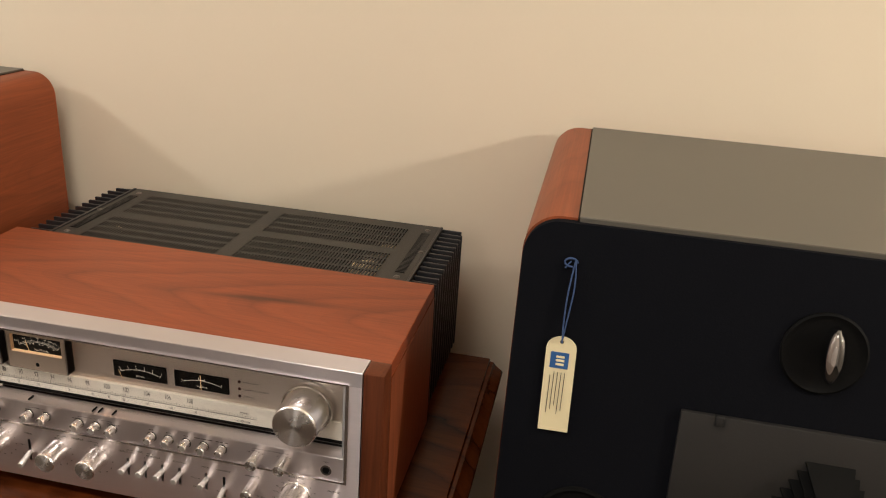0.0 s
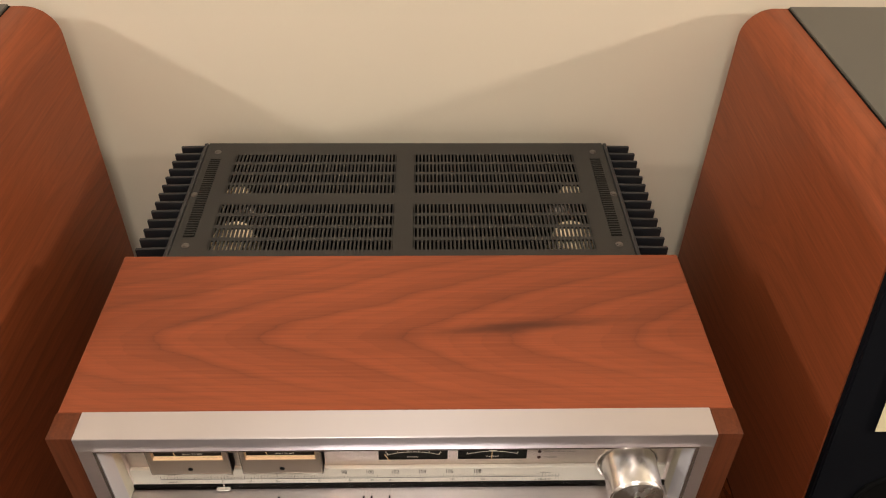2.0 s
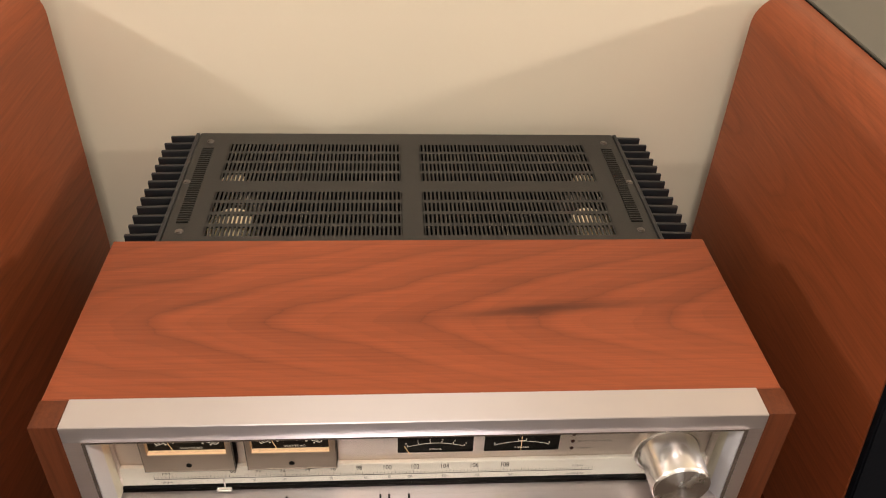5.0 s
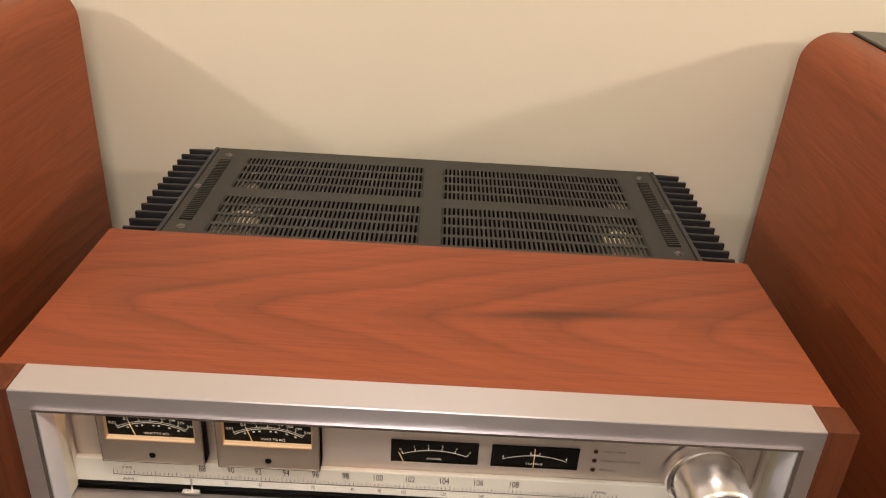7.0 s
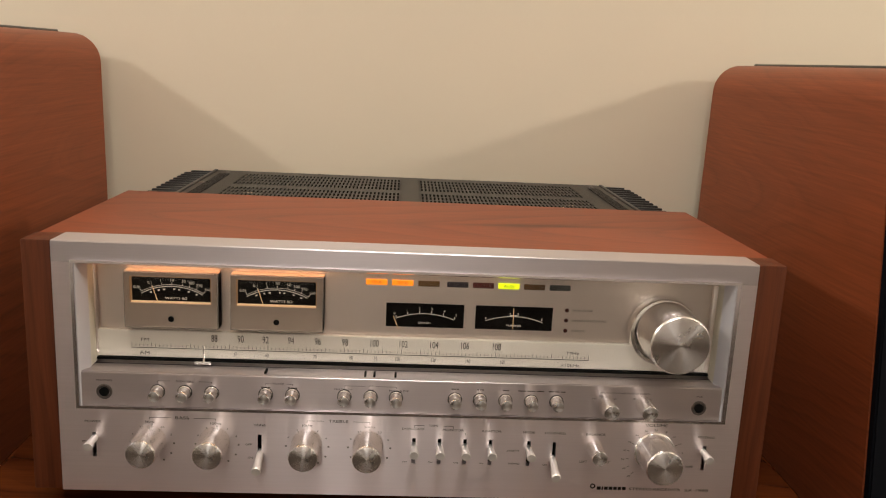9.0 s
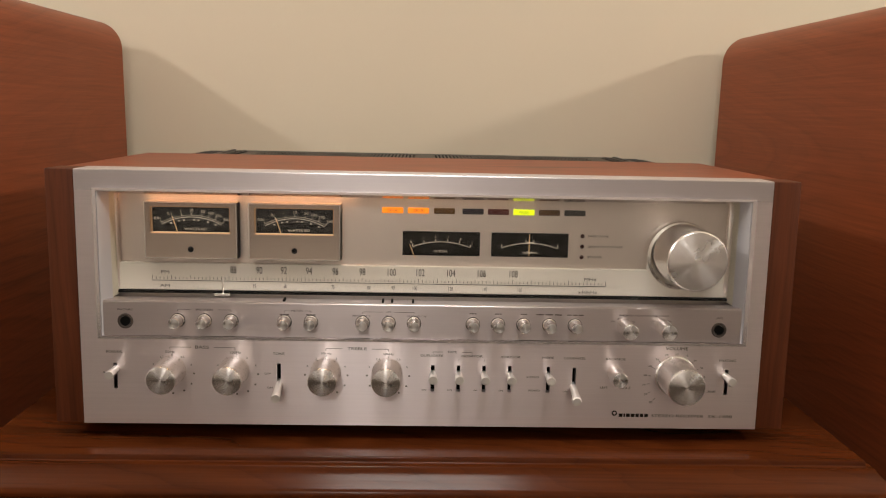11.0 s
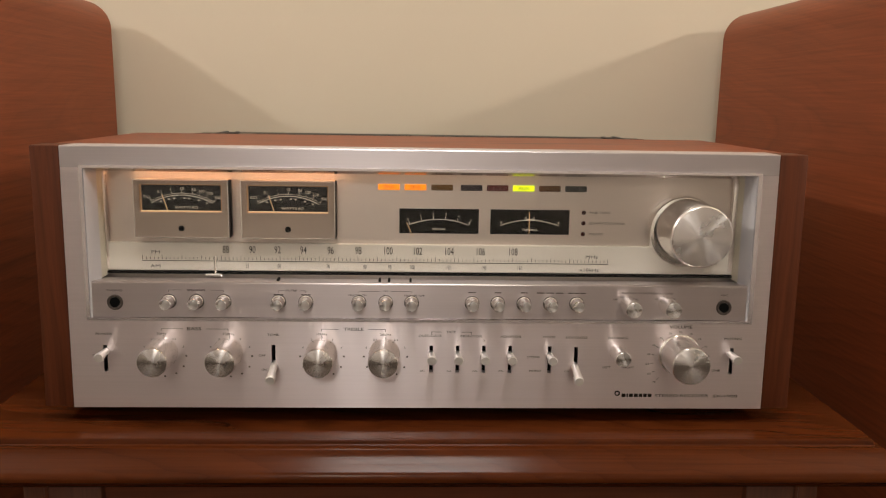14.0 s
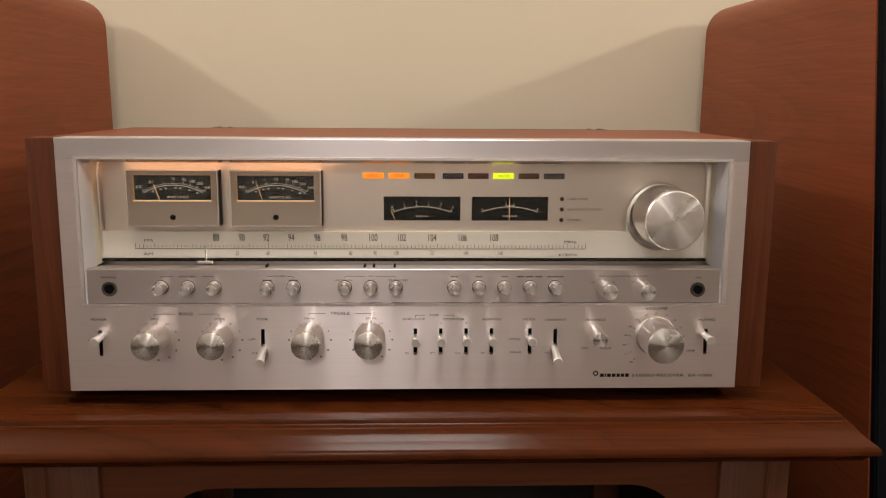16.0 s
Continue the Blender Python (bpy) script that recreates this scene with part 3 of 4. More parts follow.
# ---------------------------------------------------------------- the receiver
def build_receiver():
    R = thing("stereo_receiver", (0, 0.2, TOP), "vintage silver-faced stereo receiver in a reddish teak case, switched on", "receiver")
    zb, zt = 0.732, 0.926
    zc = zt - 0.0075    # the vent cover lies below the top board
    # ---- case
    part("top_board", box(-0.2822, 0.2822, 0.0335, 0.2305, zt - 0.016, zt, 0.0010, 1), TEAK, R, "reddish teak veneer with flame grain")
    for sx in (-1, 1):
        a, b = sorted((sx * 0.2618, sx * 0.2828))
        side = [(0.0335, zb), (0.2305, zb), (0.2305, zt - 0.0165), (0.0335, zt - 0.0165)]
        bm = bmesh.new()
        va = [bm.verts.new((a, y, z)) for y, z in side]
        vb = [bm.verts.new((b, y, z)) for y, z in side]
        bm.faces.new(va)
        bm.faces.new(vb[::-1])
        for k in range(len(side)):
            bm.faces.new((va[k], va[(k + 1) % 4], vb[(k + 1) % 4], vb[k]))
        part("side_board", bm, TEAK_SIDE, R)
        edging = box(a, b, 0.0008, 0.0332, zb, zt + 0.0008, 0.0012, 2)
        for v in edging.verts:
            if v.co.y < 0.01:
                v.co.y += 0.030 * (v.co.z - zb)
        part("front_edging", edging, TEAK_END, R, "upright wood edging beside the faceplate")
        for fy in (0.06, 0.40):
            part("foot", lathe([(0.014, -0.0), (0.016, 0.001), (0.016, 0.010), (0.013, 0.0125), (0, 0.0125)], 20), FOOT, R, place=(sx * 0.22, fy, 0)).matrix_basis = Matrix.Translation((sx * 0.22, fy, TOP)) @ Matrix.Rotation(radians(-90), 4, "X")
    part("bottom_plate", box(-0.262, 0.262, 0.03, 0.448, zb, zb + 0.004), CHASSIS, R)
    part("rear_panel", box(-0.240, 0.240, 0.444, 0.448, zb + 0.004, zc - 0.006), CHASSIS, R)
    part("inner_deck", box(-0.238, 0.238, 0.234, 0.444, 0.800, 0.804), BLACK, R)
    part("inner_front", box(-0.262, 0.262, 0.060, 0.064, zb + 0.004, zt - 0.016), CHASSIS, R)

    part("cover_front", box(-0.2425, 0.2425, 0.2307, 0.2322, 0.804, zc - 0.003), CHASSIS, R)

    # ---- vent cover: a sheet with rows of slots
    z1, z0 = zc - 0.0005, zc - 0.0025
    y0, y1 = 0.2325, 0.4500
    bm = bmesh.new()
    xb = ((-0.2045, -0.0125), (0.0105, 0.2020))
    pitch, slot = 0.0208, 0.0155
    rows = [0.2485 + pitch * i for i in range(4)] + [0.3475 + pitch * i for i in range(4)]
    box(-0.2425, xb[0][0], y0, y1, z0, z1, bm=bm)
    box(xb[1][1], 0.2425, y0, y1, z0, z1, bm=bm)
    box(xb[0][1], xb[1][0], y0, y1, z0, z1, bm=bm)
    ys = [y0] + [v for r in rows for v in (r, r + slot)] + [y1]
    for a, b in xb:
        for k in range(0, len(ys), 2):
            box(a, b, ys[k], ys[k + 1], z0, z1, bm=bm)
        step = (b - a) / 44
        for r in rows:
            for k in range(45):
                c = a + step * k
                box(c - 0.00105, c + 0.00105, r, r + slot, z0, z1, bm=bm)
    cover = part("vent_cover", bm, COVER, R, "charcoal sheet-metal cover with rows of slots")
    part("cover_lip", box(-0.2425, 0.2425, 0.4490, 0.4515, zc - 0.030, zc - 0.0006, 0.0008, 1), COVER, cover)
    for sx in (-1, 1):
        a, b = sorted((sx * 0.2225, sx * 0.2345))
        part("louvre_bed", box(a, b, 0.270, 0.418, z1, z1 + 0.0003), BLACK, cover)
        bm = bmesh.new()
        for k in range(36):
            y = 0.2715 + 0.0041 * k
            box(a, b, y, y + 0.0017, z1 + 0.0003, z1 + 0.0011, bm=bm)
        part("louvre", bm, COVER, cover)
        for sy in (0.256, 0.431, 0.345):
            screw = part("screw", lathe([(0.0042, 0.0), (0.0040, 0.0005), (0.0030, 0.0006), (0.0028, 0.0013), (0.0018, 0.0017), (0.0, 0.0018)], 16), SCREW, cover, "small dull screw")
            screw.matrix_basis = Matrix.Translation((sx * (0.2285 if sy != 0.345 else 0.2385), sy, z1)) @ Matrix.Rotation(radians(-90), 4, "X")
        # heat sink at each end: a plate with a folded rim and fourteen fins
        a, b = sorted((sx * 0.2432, sx * 0.2475))
        hs = part("heat_sink", box(a, b, 0.2325, 0.449, zb + 0.01, zc + 0.0008, 0.0006, 1), FIN, R, "black finned heat sink")
        fins = {}
        for k in range(14):
            reach = 0.2800 if k < 13 else 0.2760
            if reach not in fins:
                a, b = sorted((sx * 0.2475, sx * reach))
                bm = box(a, b, -0.0020, 0.0020, zb + 0.012, zc - 0.0014, 0.0010, 2)
                for v in bm.verts:
                    if abs(v.co.x) > 0.262:
                        v.co.y -= 0.0012
                fins[reach] = mesh_of(bm, "fin", FIN)
            part("fin", fins[reach], None, hs, place=(0, 0.2375 + 0.01600 * k, 0))
        a, b = sorted((sx * 0.2475, sx * 0.2800))
        part("fin_bed", box(a, b, 0.2332, 0.2345, zb + 0.012, zc - 0.002, 0.0004, 1), FIN, hs)
        # transformer shells and a capacitor glinting under the slots
        for cx, cy, rx, ry, zz, mat, lean in ((0.185, 0.2750, 0.0240, 0.0250, zc - 0.006, BRASS_TONE, -80), (0.178, 0.3300, 0.0130, 0.0120, zc - 0.009, METER_CASE, -70), (0.193, 0.3560, 0.0150, 0.0115, zc - 0.007, BRASS_TONE, -66)):
            can = lathe([(1.0, -0.03), (1.0, -0.003), (0.93, 0.0), (0.80, -0.0012), (0.45, 0.0012), (0.0, 0.002)], 28)
            bmesh.ops.scale(can, vec=(rx, 1, ry), verts=can.verts)
            part("capacitor", can, mat, R, "metal can glinting under the slots").matrix_basis = Matrix.Translation((sx * cx, cy, zz)) @ Matrix.Rotation(radians(lean), 4, "X") @ Matrix.Rotation(radians(sx * 9), 4, "Z")

    # ---- faceplate: lower panel, uprights and top rail round one long window
    ox0, ox1, oz0, oz1 = -0.2420, 0.2460, 0.8015, 0.9113
    slots = [(-0.233, 0.7598, 0.7800), (-0.1095, 0.7545, 0.7808), (0.0080, 0.7600, 0.7810), (0.0278, 0.7600, 0.7810), (0.0475, 0.7600, 0.7810), (0.0673, 0.7600, 0.7810),
             (0.0972, 0.7600, 0.7808), (0.1172, 0.7550, 0.7802), (0.2360, 0.7595, 0.7800)]
    holes = [(ox0, ox1, oz0, oz1)] + [(x - 0.0014, x + 0.0014, a, b) for x, a, b in slots]
    face = part("faceplate", ring_plate(-0.2612, 0.2612, zb, oz1, holes, 0.0, 0.006), SILVER, R, "brushed silver aluminium faceplate")
    part("slot_backing", box(-0.25, 0.25, 0.0075, 0.0095, 0.75, 0.79), BLACK, face)
    rail = [(0.0, oz1), (0.0, oz1 + 0.0015), (0.0, zt + 0.0002), (0.0007, zt + 0.0009), (0.0332, zt + 0.0009), (0.0338, oz1 + 0.004), (0.014, oz1 + 0.003), (0.006, oz1)]
    bm = bmesh.new()
    va = [bm.verts.new((-0.2612, y, z)) for y, z in rail]
    vb = [bm.verts.new((0.2612, y, z)) for y, z in rail]
    bm.faces.new(va)
    bm.faces.new(vb[::-1])
    for k in range(len(rail)):
        bm.faces.new((va[k], va[(k + 1) % len(rail)], vb[(k + 1) % len(rail)], vb[k]))
    part("top_rail", mesh_of(bm, "top_rail", TRIM, 8.0), None, R, "bevelled aluminium rail along the top edge")
    for sx in (-1, 1):
        a, b = sorted((sx * 0.2512, sx * 0.2612))
        part("upright", box(a, b, 0.0062, 0.0335, zb + 0.002, oz1), TRIM, face)
    # polished lip round the window
    lip = ring_plate(ox0 - 0.0026, ox1 + 0.0026, oz0 - 0.0022, oz1 + 0.0018, [(ox0, ox1, oz0, oz1)], -0.0016, 0.004)
    part("window_lip", lip, MIRROR, face, "polished lip framing the window")

    # flat polished returns down both sides of the window
    for edge, way in ((ox0, 1), (ox1, -1)):
        pts = [(edge, -0.0010), (edge + way * 0.0008, -0.0014), (edge + way * 0.0056, 0.0098), (edge + way * 0.0056, 0.0106), (edge, 0.0106)]
        bm = bmesh.new()
        lo = [bm.verts.new((x, y, oz0)) for x, y in pts]
        hi = [bm.verts.new((x, y, oz1 - 0.0005)) for x, y in pts]
        bm.faces.new(lo)
        bm.faces.new(hi[::-1])
        for k in range(5):
            bm.faces.new((lo[k], lo[(k + 1) % 5], hi[(k + 1) % 5], hi[k]))
        part("window_return", bm, RETURN, face, "satin return at the side of the window")

    # ---- dial behind the glass
    dy = 0.030
    strip_top = 0.8285
    part("dial_plate", box(ox0 - 0.004, ox1 + 0.004, dy, dy + 0.002, strip_top - 0.004, oz1 + 0.003), DIAL, R, "champagne metal dial plate")
    dial = bpy.data.objects["dial_plate"]
    for sx in (-1, 1):
        a, b = (ox0 - 0.003, ox0 + 0.0053) if sx < 0 else (ox1 - 0.0053, ox1 + 0.003)
        part("dial_cheek", box(a, b, 0.0108, dy, strip_top, oz1 + 0.002), CHEEK, dial)
    part("dial_ceiling", box(ox0, ox1, 0.0135, dy, oz1 + 0.0004, oz1 + 0.0024), SCALE, dial)
    bevel_in = [(0.0, oz1 + 0.001), (0.0, oz1 - 0.0002), (0.0085, oz1 - 0.0029), (0.0087, oz1 + 0.001)]
    bm = bmesh.new()
    va = [bm.verts.new((ox0, y, z)) for y, z in bevel_in]
    vb = [bm.verts.new((ox1, y, z)) for y, z in bevel_in]
    bm.faces.new(va)
    bm.faces.new(vb[::-1])
    for k in range(4):
        bm.faces.new((va[k], va[(k + 1) % 4], vb[(k + 1) % 4], vb[k]))
    part("polished_bevel", bm, MIRROR, dial, "polished bevel over the window")
    for sx in (-1, 1):
        a, b = sorted((sx * 0.2360 + 0.001, sx * 0.2440 + 0.001))
        part("dial_post", box(a, b, dy - 0.006, dy - 0.0002, 0.8340, oz1 - 0.002, 0.002), DIAL, dial)
    part("tuning_scale", box(-0.2395, 0.2435, dy - 0.0048, dy - 0.0002, 0.8318, 0.8535, 0.0006, 1), SCALE, dial, "pale silver tuning scale")
    scale = bpy.data.objects["tuning_scale"]
    sy = dy - 0.0050
    part("dark_groove", box(ox0, ox1, dy - 0.0065, dy - 0.0002, 0.8296, 0.8314), BLACK, dial)
    led = [(0.0005, strip_top), (0.0035, strip_top + 0.0002), (0.0225, strip_top - 0.0016), (0.0240, strip_top - 0.004), (0.0005, strip_top - 0.004)]
    bm = bmesh.new()
    va = [bm.verts.new((ox0, y, z)) for y, z in led]
    vb = [bm.verts.new((ox1, y, z)) for y, z in led]
    bm.faces.new(va)
    bm.faces.new(vb[::-1])
    for k in range(5):
        bm.faces.new((va[k], va[(k + 1) % 5], vb[(k + 1) % 5], vb[k]))
    part("ledge", bm, STRIP, dial)
    for x in (-0.1060, -0.0310, -0.0240, -0.0080):
        part("index_mark", box(x - 0.0008, x + 0.0008, 0.0030, 0.012, strip_top - 0.0004, strip_top + 0.0018, 0.0004, 1), BLACK, dial)
    # printed scale
    stations = (-0.148, -0.128, -0.109, -0.0895, -0.069, -0.048, -0.0255, -0.003, 0.021, 0.045, 0.070)
    for k, x in enumerate(stations):
        lettering(str(88 + 2 * k), x, 0.8482, 0.0056, scale, sy, wide=0.62)
    for x, word in zip((-0.132, -0.108, -0.071, -0.043, -0.0240, -0.007, 0.021, 0.048, 0.0755), ("55", "60", "70", "80", "90", "100", "120", "140", "160")):
        lettering(word, x, 0.8358, 0.0030, scale, sy, wide=0.62)
    lettering("FM", -0.2005, 0.8460, 0.0024, scale, sy, wide=1.6)
    lettering("AM", -0.2010, 0.8352, 0.0024, scale, sy, wide=1.6)
    lettering("MHz", 0.131, 0.8450, 0.0024, scale, sy, wide=1.5)
    lettering("x10kHz", 0.1295, 0.8348, 0.0024, scale, sy, wide=1.4)
    part("scale_line", box(-0.211, 0.144, sy - 0.0001, sy + 0.0001, 0.8393, 0.8397), INK, scale)
    bm = bmesh.new()
    for k in range(121):
        x = -0.2105 + 0.00295 * k
        box(x - 0.00018, x + 0.00018, sy - 0.0001, sy + 0.0001, 0.8405, 0.8424 + (0.0012 if k % 5 == 0 else 0), bm=bm)
    part("scale_ticks", bm, INK_SOFT, scale)
    part("dial_pointer", box(-0.1562, -0.1550, sy - 0.0035, sy - 0.0020, 0.8295, 0.8440, 0.0003, 1), CHROME, dial, "slim dial pointer")
    part("pointer_foot", box(-0.1625, -0.1500, sy - 0.0060, sy - 0.0020, 0.8285, 0.8306, 0.0005, 1), CHROME, dial)

    # power meters
    def power_meter(x0):
        x1 = x0 + 0.0695
        fy = 0.0170
        body = part("power_meter", ring_plate(x0, x1, 0.8585, 0.9018, [(x0 + 0.0042, x0 + 0.0645, 0.8775, 0.8985)], fy, dy), METER_CASE, R, "taupe power meter with lit black face")
        wx0, wx1, wz0, wz1 = x0 + 0.0042, x0 + 0.0645, 0.8775, 0.8985
        # bezel and sill are no lamps: their glow replaces the meter lamp's light
        part("meter_bezel", ring_plate(wx0, wx1, wz0, wz1, [(wx0 + 0.0006, wx1 - 0.0006, wz0 + 0.0006, wz1 - 0.0006)], fy + 0.0008, fy + 0.005), EDGE_DIM, body, "brass-toned bezel with meter light put in as glow")
        part("lit_sill", box(wx0 + 0.0006, wx1 - 0.0006, fy + 0.0006, fy + 0.0050, wz0 + 0.0002, wz0 + 0.0009), EDGE_GLOW, body, "sill glowing in place of the meter lamp's light")
        part("meter_face", box(wx0, wx1, fy + 0.0052, fy + 0.006, wz0, wz1), METER_FACE, body)
        y, cx, cz, rad = fy + 0.0050, (wx0 + wx1) / 2, 0.8440, 0.0475
        for rr, th in ((rad, 0.00028), (rad - 0.0013, 0.0005)):
            pts = [(cx + rr * math.sin(a), cz + rr * math.cos(a)) for a in [(-0.52 + 1.04 * k / 20) for k in range(21)]]
            inn = [(cx + (rr - th) * math.sin(a), cz + (rr - th) * math.cos(a)) for a in [(-0.52 + 1.04 * k / 20) for k in range(21)]]
            part("meter_arc", prism(pts + inn[::-1], y - 0.0001, y), WHITE_INK, body)
        for word, a in (("0.01", -0.50), ("0.1", -0.31), ("1", -0.155), ("10", 0.0), ("50", 0.165), ("100", 0.275), ("270", 0.39), ("540", 0.52)):
            lettering(word, cx + 0.0525 * math.sin(a) * 1.02, cz + 0.0508 * math.cos(a), 0.0021, body, y, WHITE_INK, 1.05)
            tick = box(-0.0002, 0.0002, y - 0.0001, y, rad, rad + 0.0016)
            bmesh.ops.rotate(tick, cent=(0, 0, 0), matrix=Matrix.Rotation(a, 3, "Y"), verts=tick.verts)
            bmesh.ops.translate(tick, vec=(cx, 0, cz), verts=tick.verts)
            part("meter_tick", tick, WHITE_INK, body)
        for a in (-0.36, -0.22, -0.13, 0.04, 0.12, 0.28, 0.42):
            bars(cx + 0.0445 * math.sin(a) - 0.0007, cx + 0.0445 * math.sin(a) + 0.0007, cz + 0.0438 * math.cos(a), 0.0011, body, y, (1,), WHITE_INK)
        lettering("WATTS 8\u03a9", cx + 0.003, 0.8806, 0.0019, body, y, WHITE_INK, 1.25)
        needle = box(-0.00022, 0.00022, y - 0.0012, y - 0.0009, 0.0345, 0.0485)
        bmesh.ops.rotate(needle, cent=(0, 0, 0), matrix=Matrix.Rotation(-0.30, 3, "Y"), verts=needle.verts)
        bmesh.ops.translate(needle, vec=(cx, 0, cz), verts=needle.verts)
        part("needle", needle, NEEDLE, body)
        part("meter_glass", box(wx0, wx1, fy + 0.0012, fy + 0.0018, wz0, wz1), GLASS, body).visible_shadow = False
        part("zero_screw", lathe([(0.0023, 0.0), (0.0022, 0.0004), (0.0, 0.0005)], 20, cx, fy, 0.8655), BLACK, body)
        part("meter_rim", ring_plate(x0, x1, 0.8585, 0.9018, [(x0 + 0.0006, x1 - 0.0006, 0.8591, 0.9012)], fy - 0.0005, fy + 0.002), CHROME, body)

    power_meter(-0.2126)
    power_meter(-0.1340)

    # signal and tuning meters
    def small_meter(x0, word):
        x1, z0, z1 = x0 + 0.0605, 0.8618, 0.8808
        body = part("signal_meter" if word == "SIGNAL" else "tuning_meter", ring_plate(x0, x1, z0, z1, [(x0 + 0.0008, x1 - 0.0008, z0 + 0.0008, z1 - 0.0008)], dy - 0.0012, dy + 0.001), BLACK, R, "small black-faced meter with needle")
        part("meter_face", box(x0, x1, dy - 0.0007, dy - 0.0001, z0, z1), METER_FACE, body)
        y, cx, cz, rad = dy - 0.0009, (x0 + x1) / 2, 0.8120, 0.0610
        pts = [(cx + rad * math.sin(a), cz + rad * math.cos(a)) for a in [(-0.38 + 0.76 * k / 20) for k in range(21)]]
        inn = [(cx + (rad - 0.0004) * math.sin(a), cz + (rad - 0.0004) * math.cos(a)) for a in [(-0.38 + 0.76 * k / 20) for k in range(21)]]
        part("meter_arc", prism(pts + inn[::-1], y - 0.0001, y), WHITE_INK, body)
        lettering(word, cx, 0.8652, 0.0016, body, y, WHITE_INK, 1.35)
        if word == "SIGNAL":
            for k in range(6):
                a = -0.37 + 0.15 * k
                lettering(str(k), cx + 0.0655 * math.sin(a), cz + 0.0648 * math.cos(a), 0.0018, body, y, WHITE_INK, 1.1)
                bars(cx + 0.0622 * math.sin(a) - 0.0003, cx + 0.0622 * math.sin(a) + 0.0003, cz + 0.0622 * math.cos(a), 0.0018, body, y, (1,), WHITE_INK)
            ang, lo, hi = -0.40, 0.0520, 0.0635
        else:
            for a in (-0.36, 0.36):
                bars(cx + 0.0625 * math.sin(a) - 0.0003, cx + 0.0625 * math.sin(a) + 0.0003, cz + 0.0628 * math.cos(a), 0.002, body, y, (1,), WHITE_INK)
            for a in (-0.05, 0.05):
                bars(cx + 0.0625 * math.sin(a) - 0.00025, cx + 0.0625 * math.sin(a) + 0.00025, cz + 0.0625, 0.0022, body, y, (1,), WHITE_INK)
            bars(cx - 0.0032, cx + 0.0032, cz + 0.0615, 0.0005, body, y, (1,), WHITE_INK)
            ang, lo, hi = -0.01, 0.0505, 0.0675
        needle = box(-0.0002, 0.0002, y - 0.0012, y - 0.0009, lo, hi)
        bmesh.ops.rotate(needle, cent=(0, 0, 0), matrix=Matrix.Rotation(ang, 3, "Y"), verts=needle.verts)
        bmesh.ops.translate(needle, vec=(cx, 0, cz), verts=needle.verts)
        part("needle", needle, NEEDLE, body)

    small_meter(-0.0170, "SIGNAL")
    small_meter(0.0525, "TUNING")
    # indicator lamps
    for x, mat, word, note in ((-0.0250, ORANGE_ON, "SP-A", "lit orange"), (-0.0050, ORANGE_ON, "SP-B", "lit orange"), (0.0152, OLIVE_OFF, "", "unlit olive"), (0.0375, BLUE_OFF, "", "unlit dark blue"),
                               (0.0573, RED_OFF, "", "unlit dark red"), (0.0772, LIME_ON, "AUX", "lit yellow-green"), (0.0972, BROWN_OFF, "", "unlit brown"), (0.1172, TEAL_OFF, "", "unlit grey")):
        lamp = part("indicator_lamp", box(x - 0.0082, x + 0.0082, dy - 0.0016, dy, 0.8950, 0.8994, 0.0004, 1), mat, R, note + " indicator lamp")
        if word:
            lettering(word, x, 0.8972, 0.0022, lamp, dy - 0.0018, OLIVE_OFF, 1.3)
    for z, word in ((0.8790, "FINE TUNE"), (0.8707, "QUARTZ LOCKED"), (0.8622, "STEREO")):
        part("pilot_lens", lathe([(0.0017, 0.0), (0.0015, 0.0007), (0.0, 0.001)], 18, 0.1242, dy, z), RED_DOT, dial, "small dark red lens")
        lettering(word, 0.1285, z, 0.0016, dial, dy - 0.0002, INK_SOFT, 1.45, "LEFT")

    # ---- glass
    part("dial_glass", box(ox0, ox1, 0.0108, 0.0120, strip_top + 0.0004, oz1 - 0.0006), GLASS, R, "clear glass over the dial").visible_shadow = False

    # ---- button row
    row = part("control_strip", box(ox0, ox1, 0.0, 0.0055, oz0, strip_top - 0.0006, 0.0004, 1), STRIP, R, "slightly darker brushed strip with push buttons")
    btn = mesh_of(lathe([(0.0052, -0.001), (0.0052, 0.0005), (0.0046, 0.0006), (0.0044, 0.0095), (0.0041, 0.0102), (0.0, 0.0102)], 24), "push_button", CHROME)
    cap = mesh_of(lathe([(0.0040, 0.0102), (0.0039, 0.0105), (0.0, 0.0105)], 24), "button_face", SPUN)
    collar = mesh_of(lathe([(0.0055, -0.0005), (0.0055, 0.0004), (0.0050, 0.0004), (0.0050, -0.0005)], 24), "button_collar", BLACK)
    for x in (-0.185, -0.165, -0.145, -0.105, -0.085, -0.046, -0.0262, -0.007, 0.0378, 0.057, 0.0765, 0.0963, 0.1160):
        b = part("push_button", btn, None, row, place=(x, -0.0002, 0.8138))
        part("button_collar", collar, None, row, place=(x, -0.0002, 0.8138))
        part("button_face", cap, None, row, place=(x, -0.0002, 0.8138))
    yp = -0.0002
    lettering("PHONES", -0.2240, 0.8232, 0.0014, row, yp, INK, 1.5)
    lettering("SPEAKERS", -0.1650, 0.8238, 0.0014, row, yp, INK, 1.5)
    lettering("A", -0.185, 0.8205, 0.0013, row, yp, INK, 1.4)
    lettering("B", -0.165, 0.8205, 0.0013, row, yp, INK, 1.4)
    lettering("C", -0.145, 0.8205, 0.0013, row, yp, INK, 1.4)
    lettering("FILTER", -0.0955, 0.8240, 0.0014, row, yp, INK, 1.5)
    lettering("FM", -0.0262, 0.8240, 0.0013, row, yp, INK, 1.5)
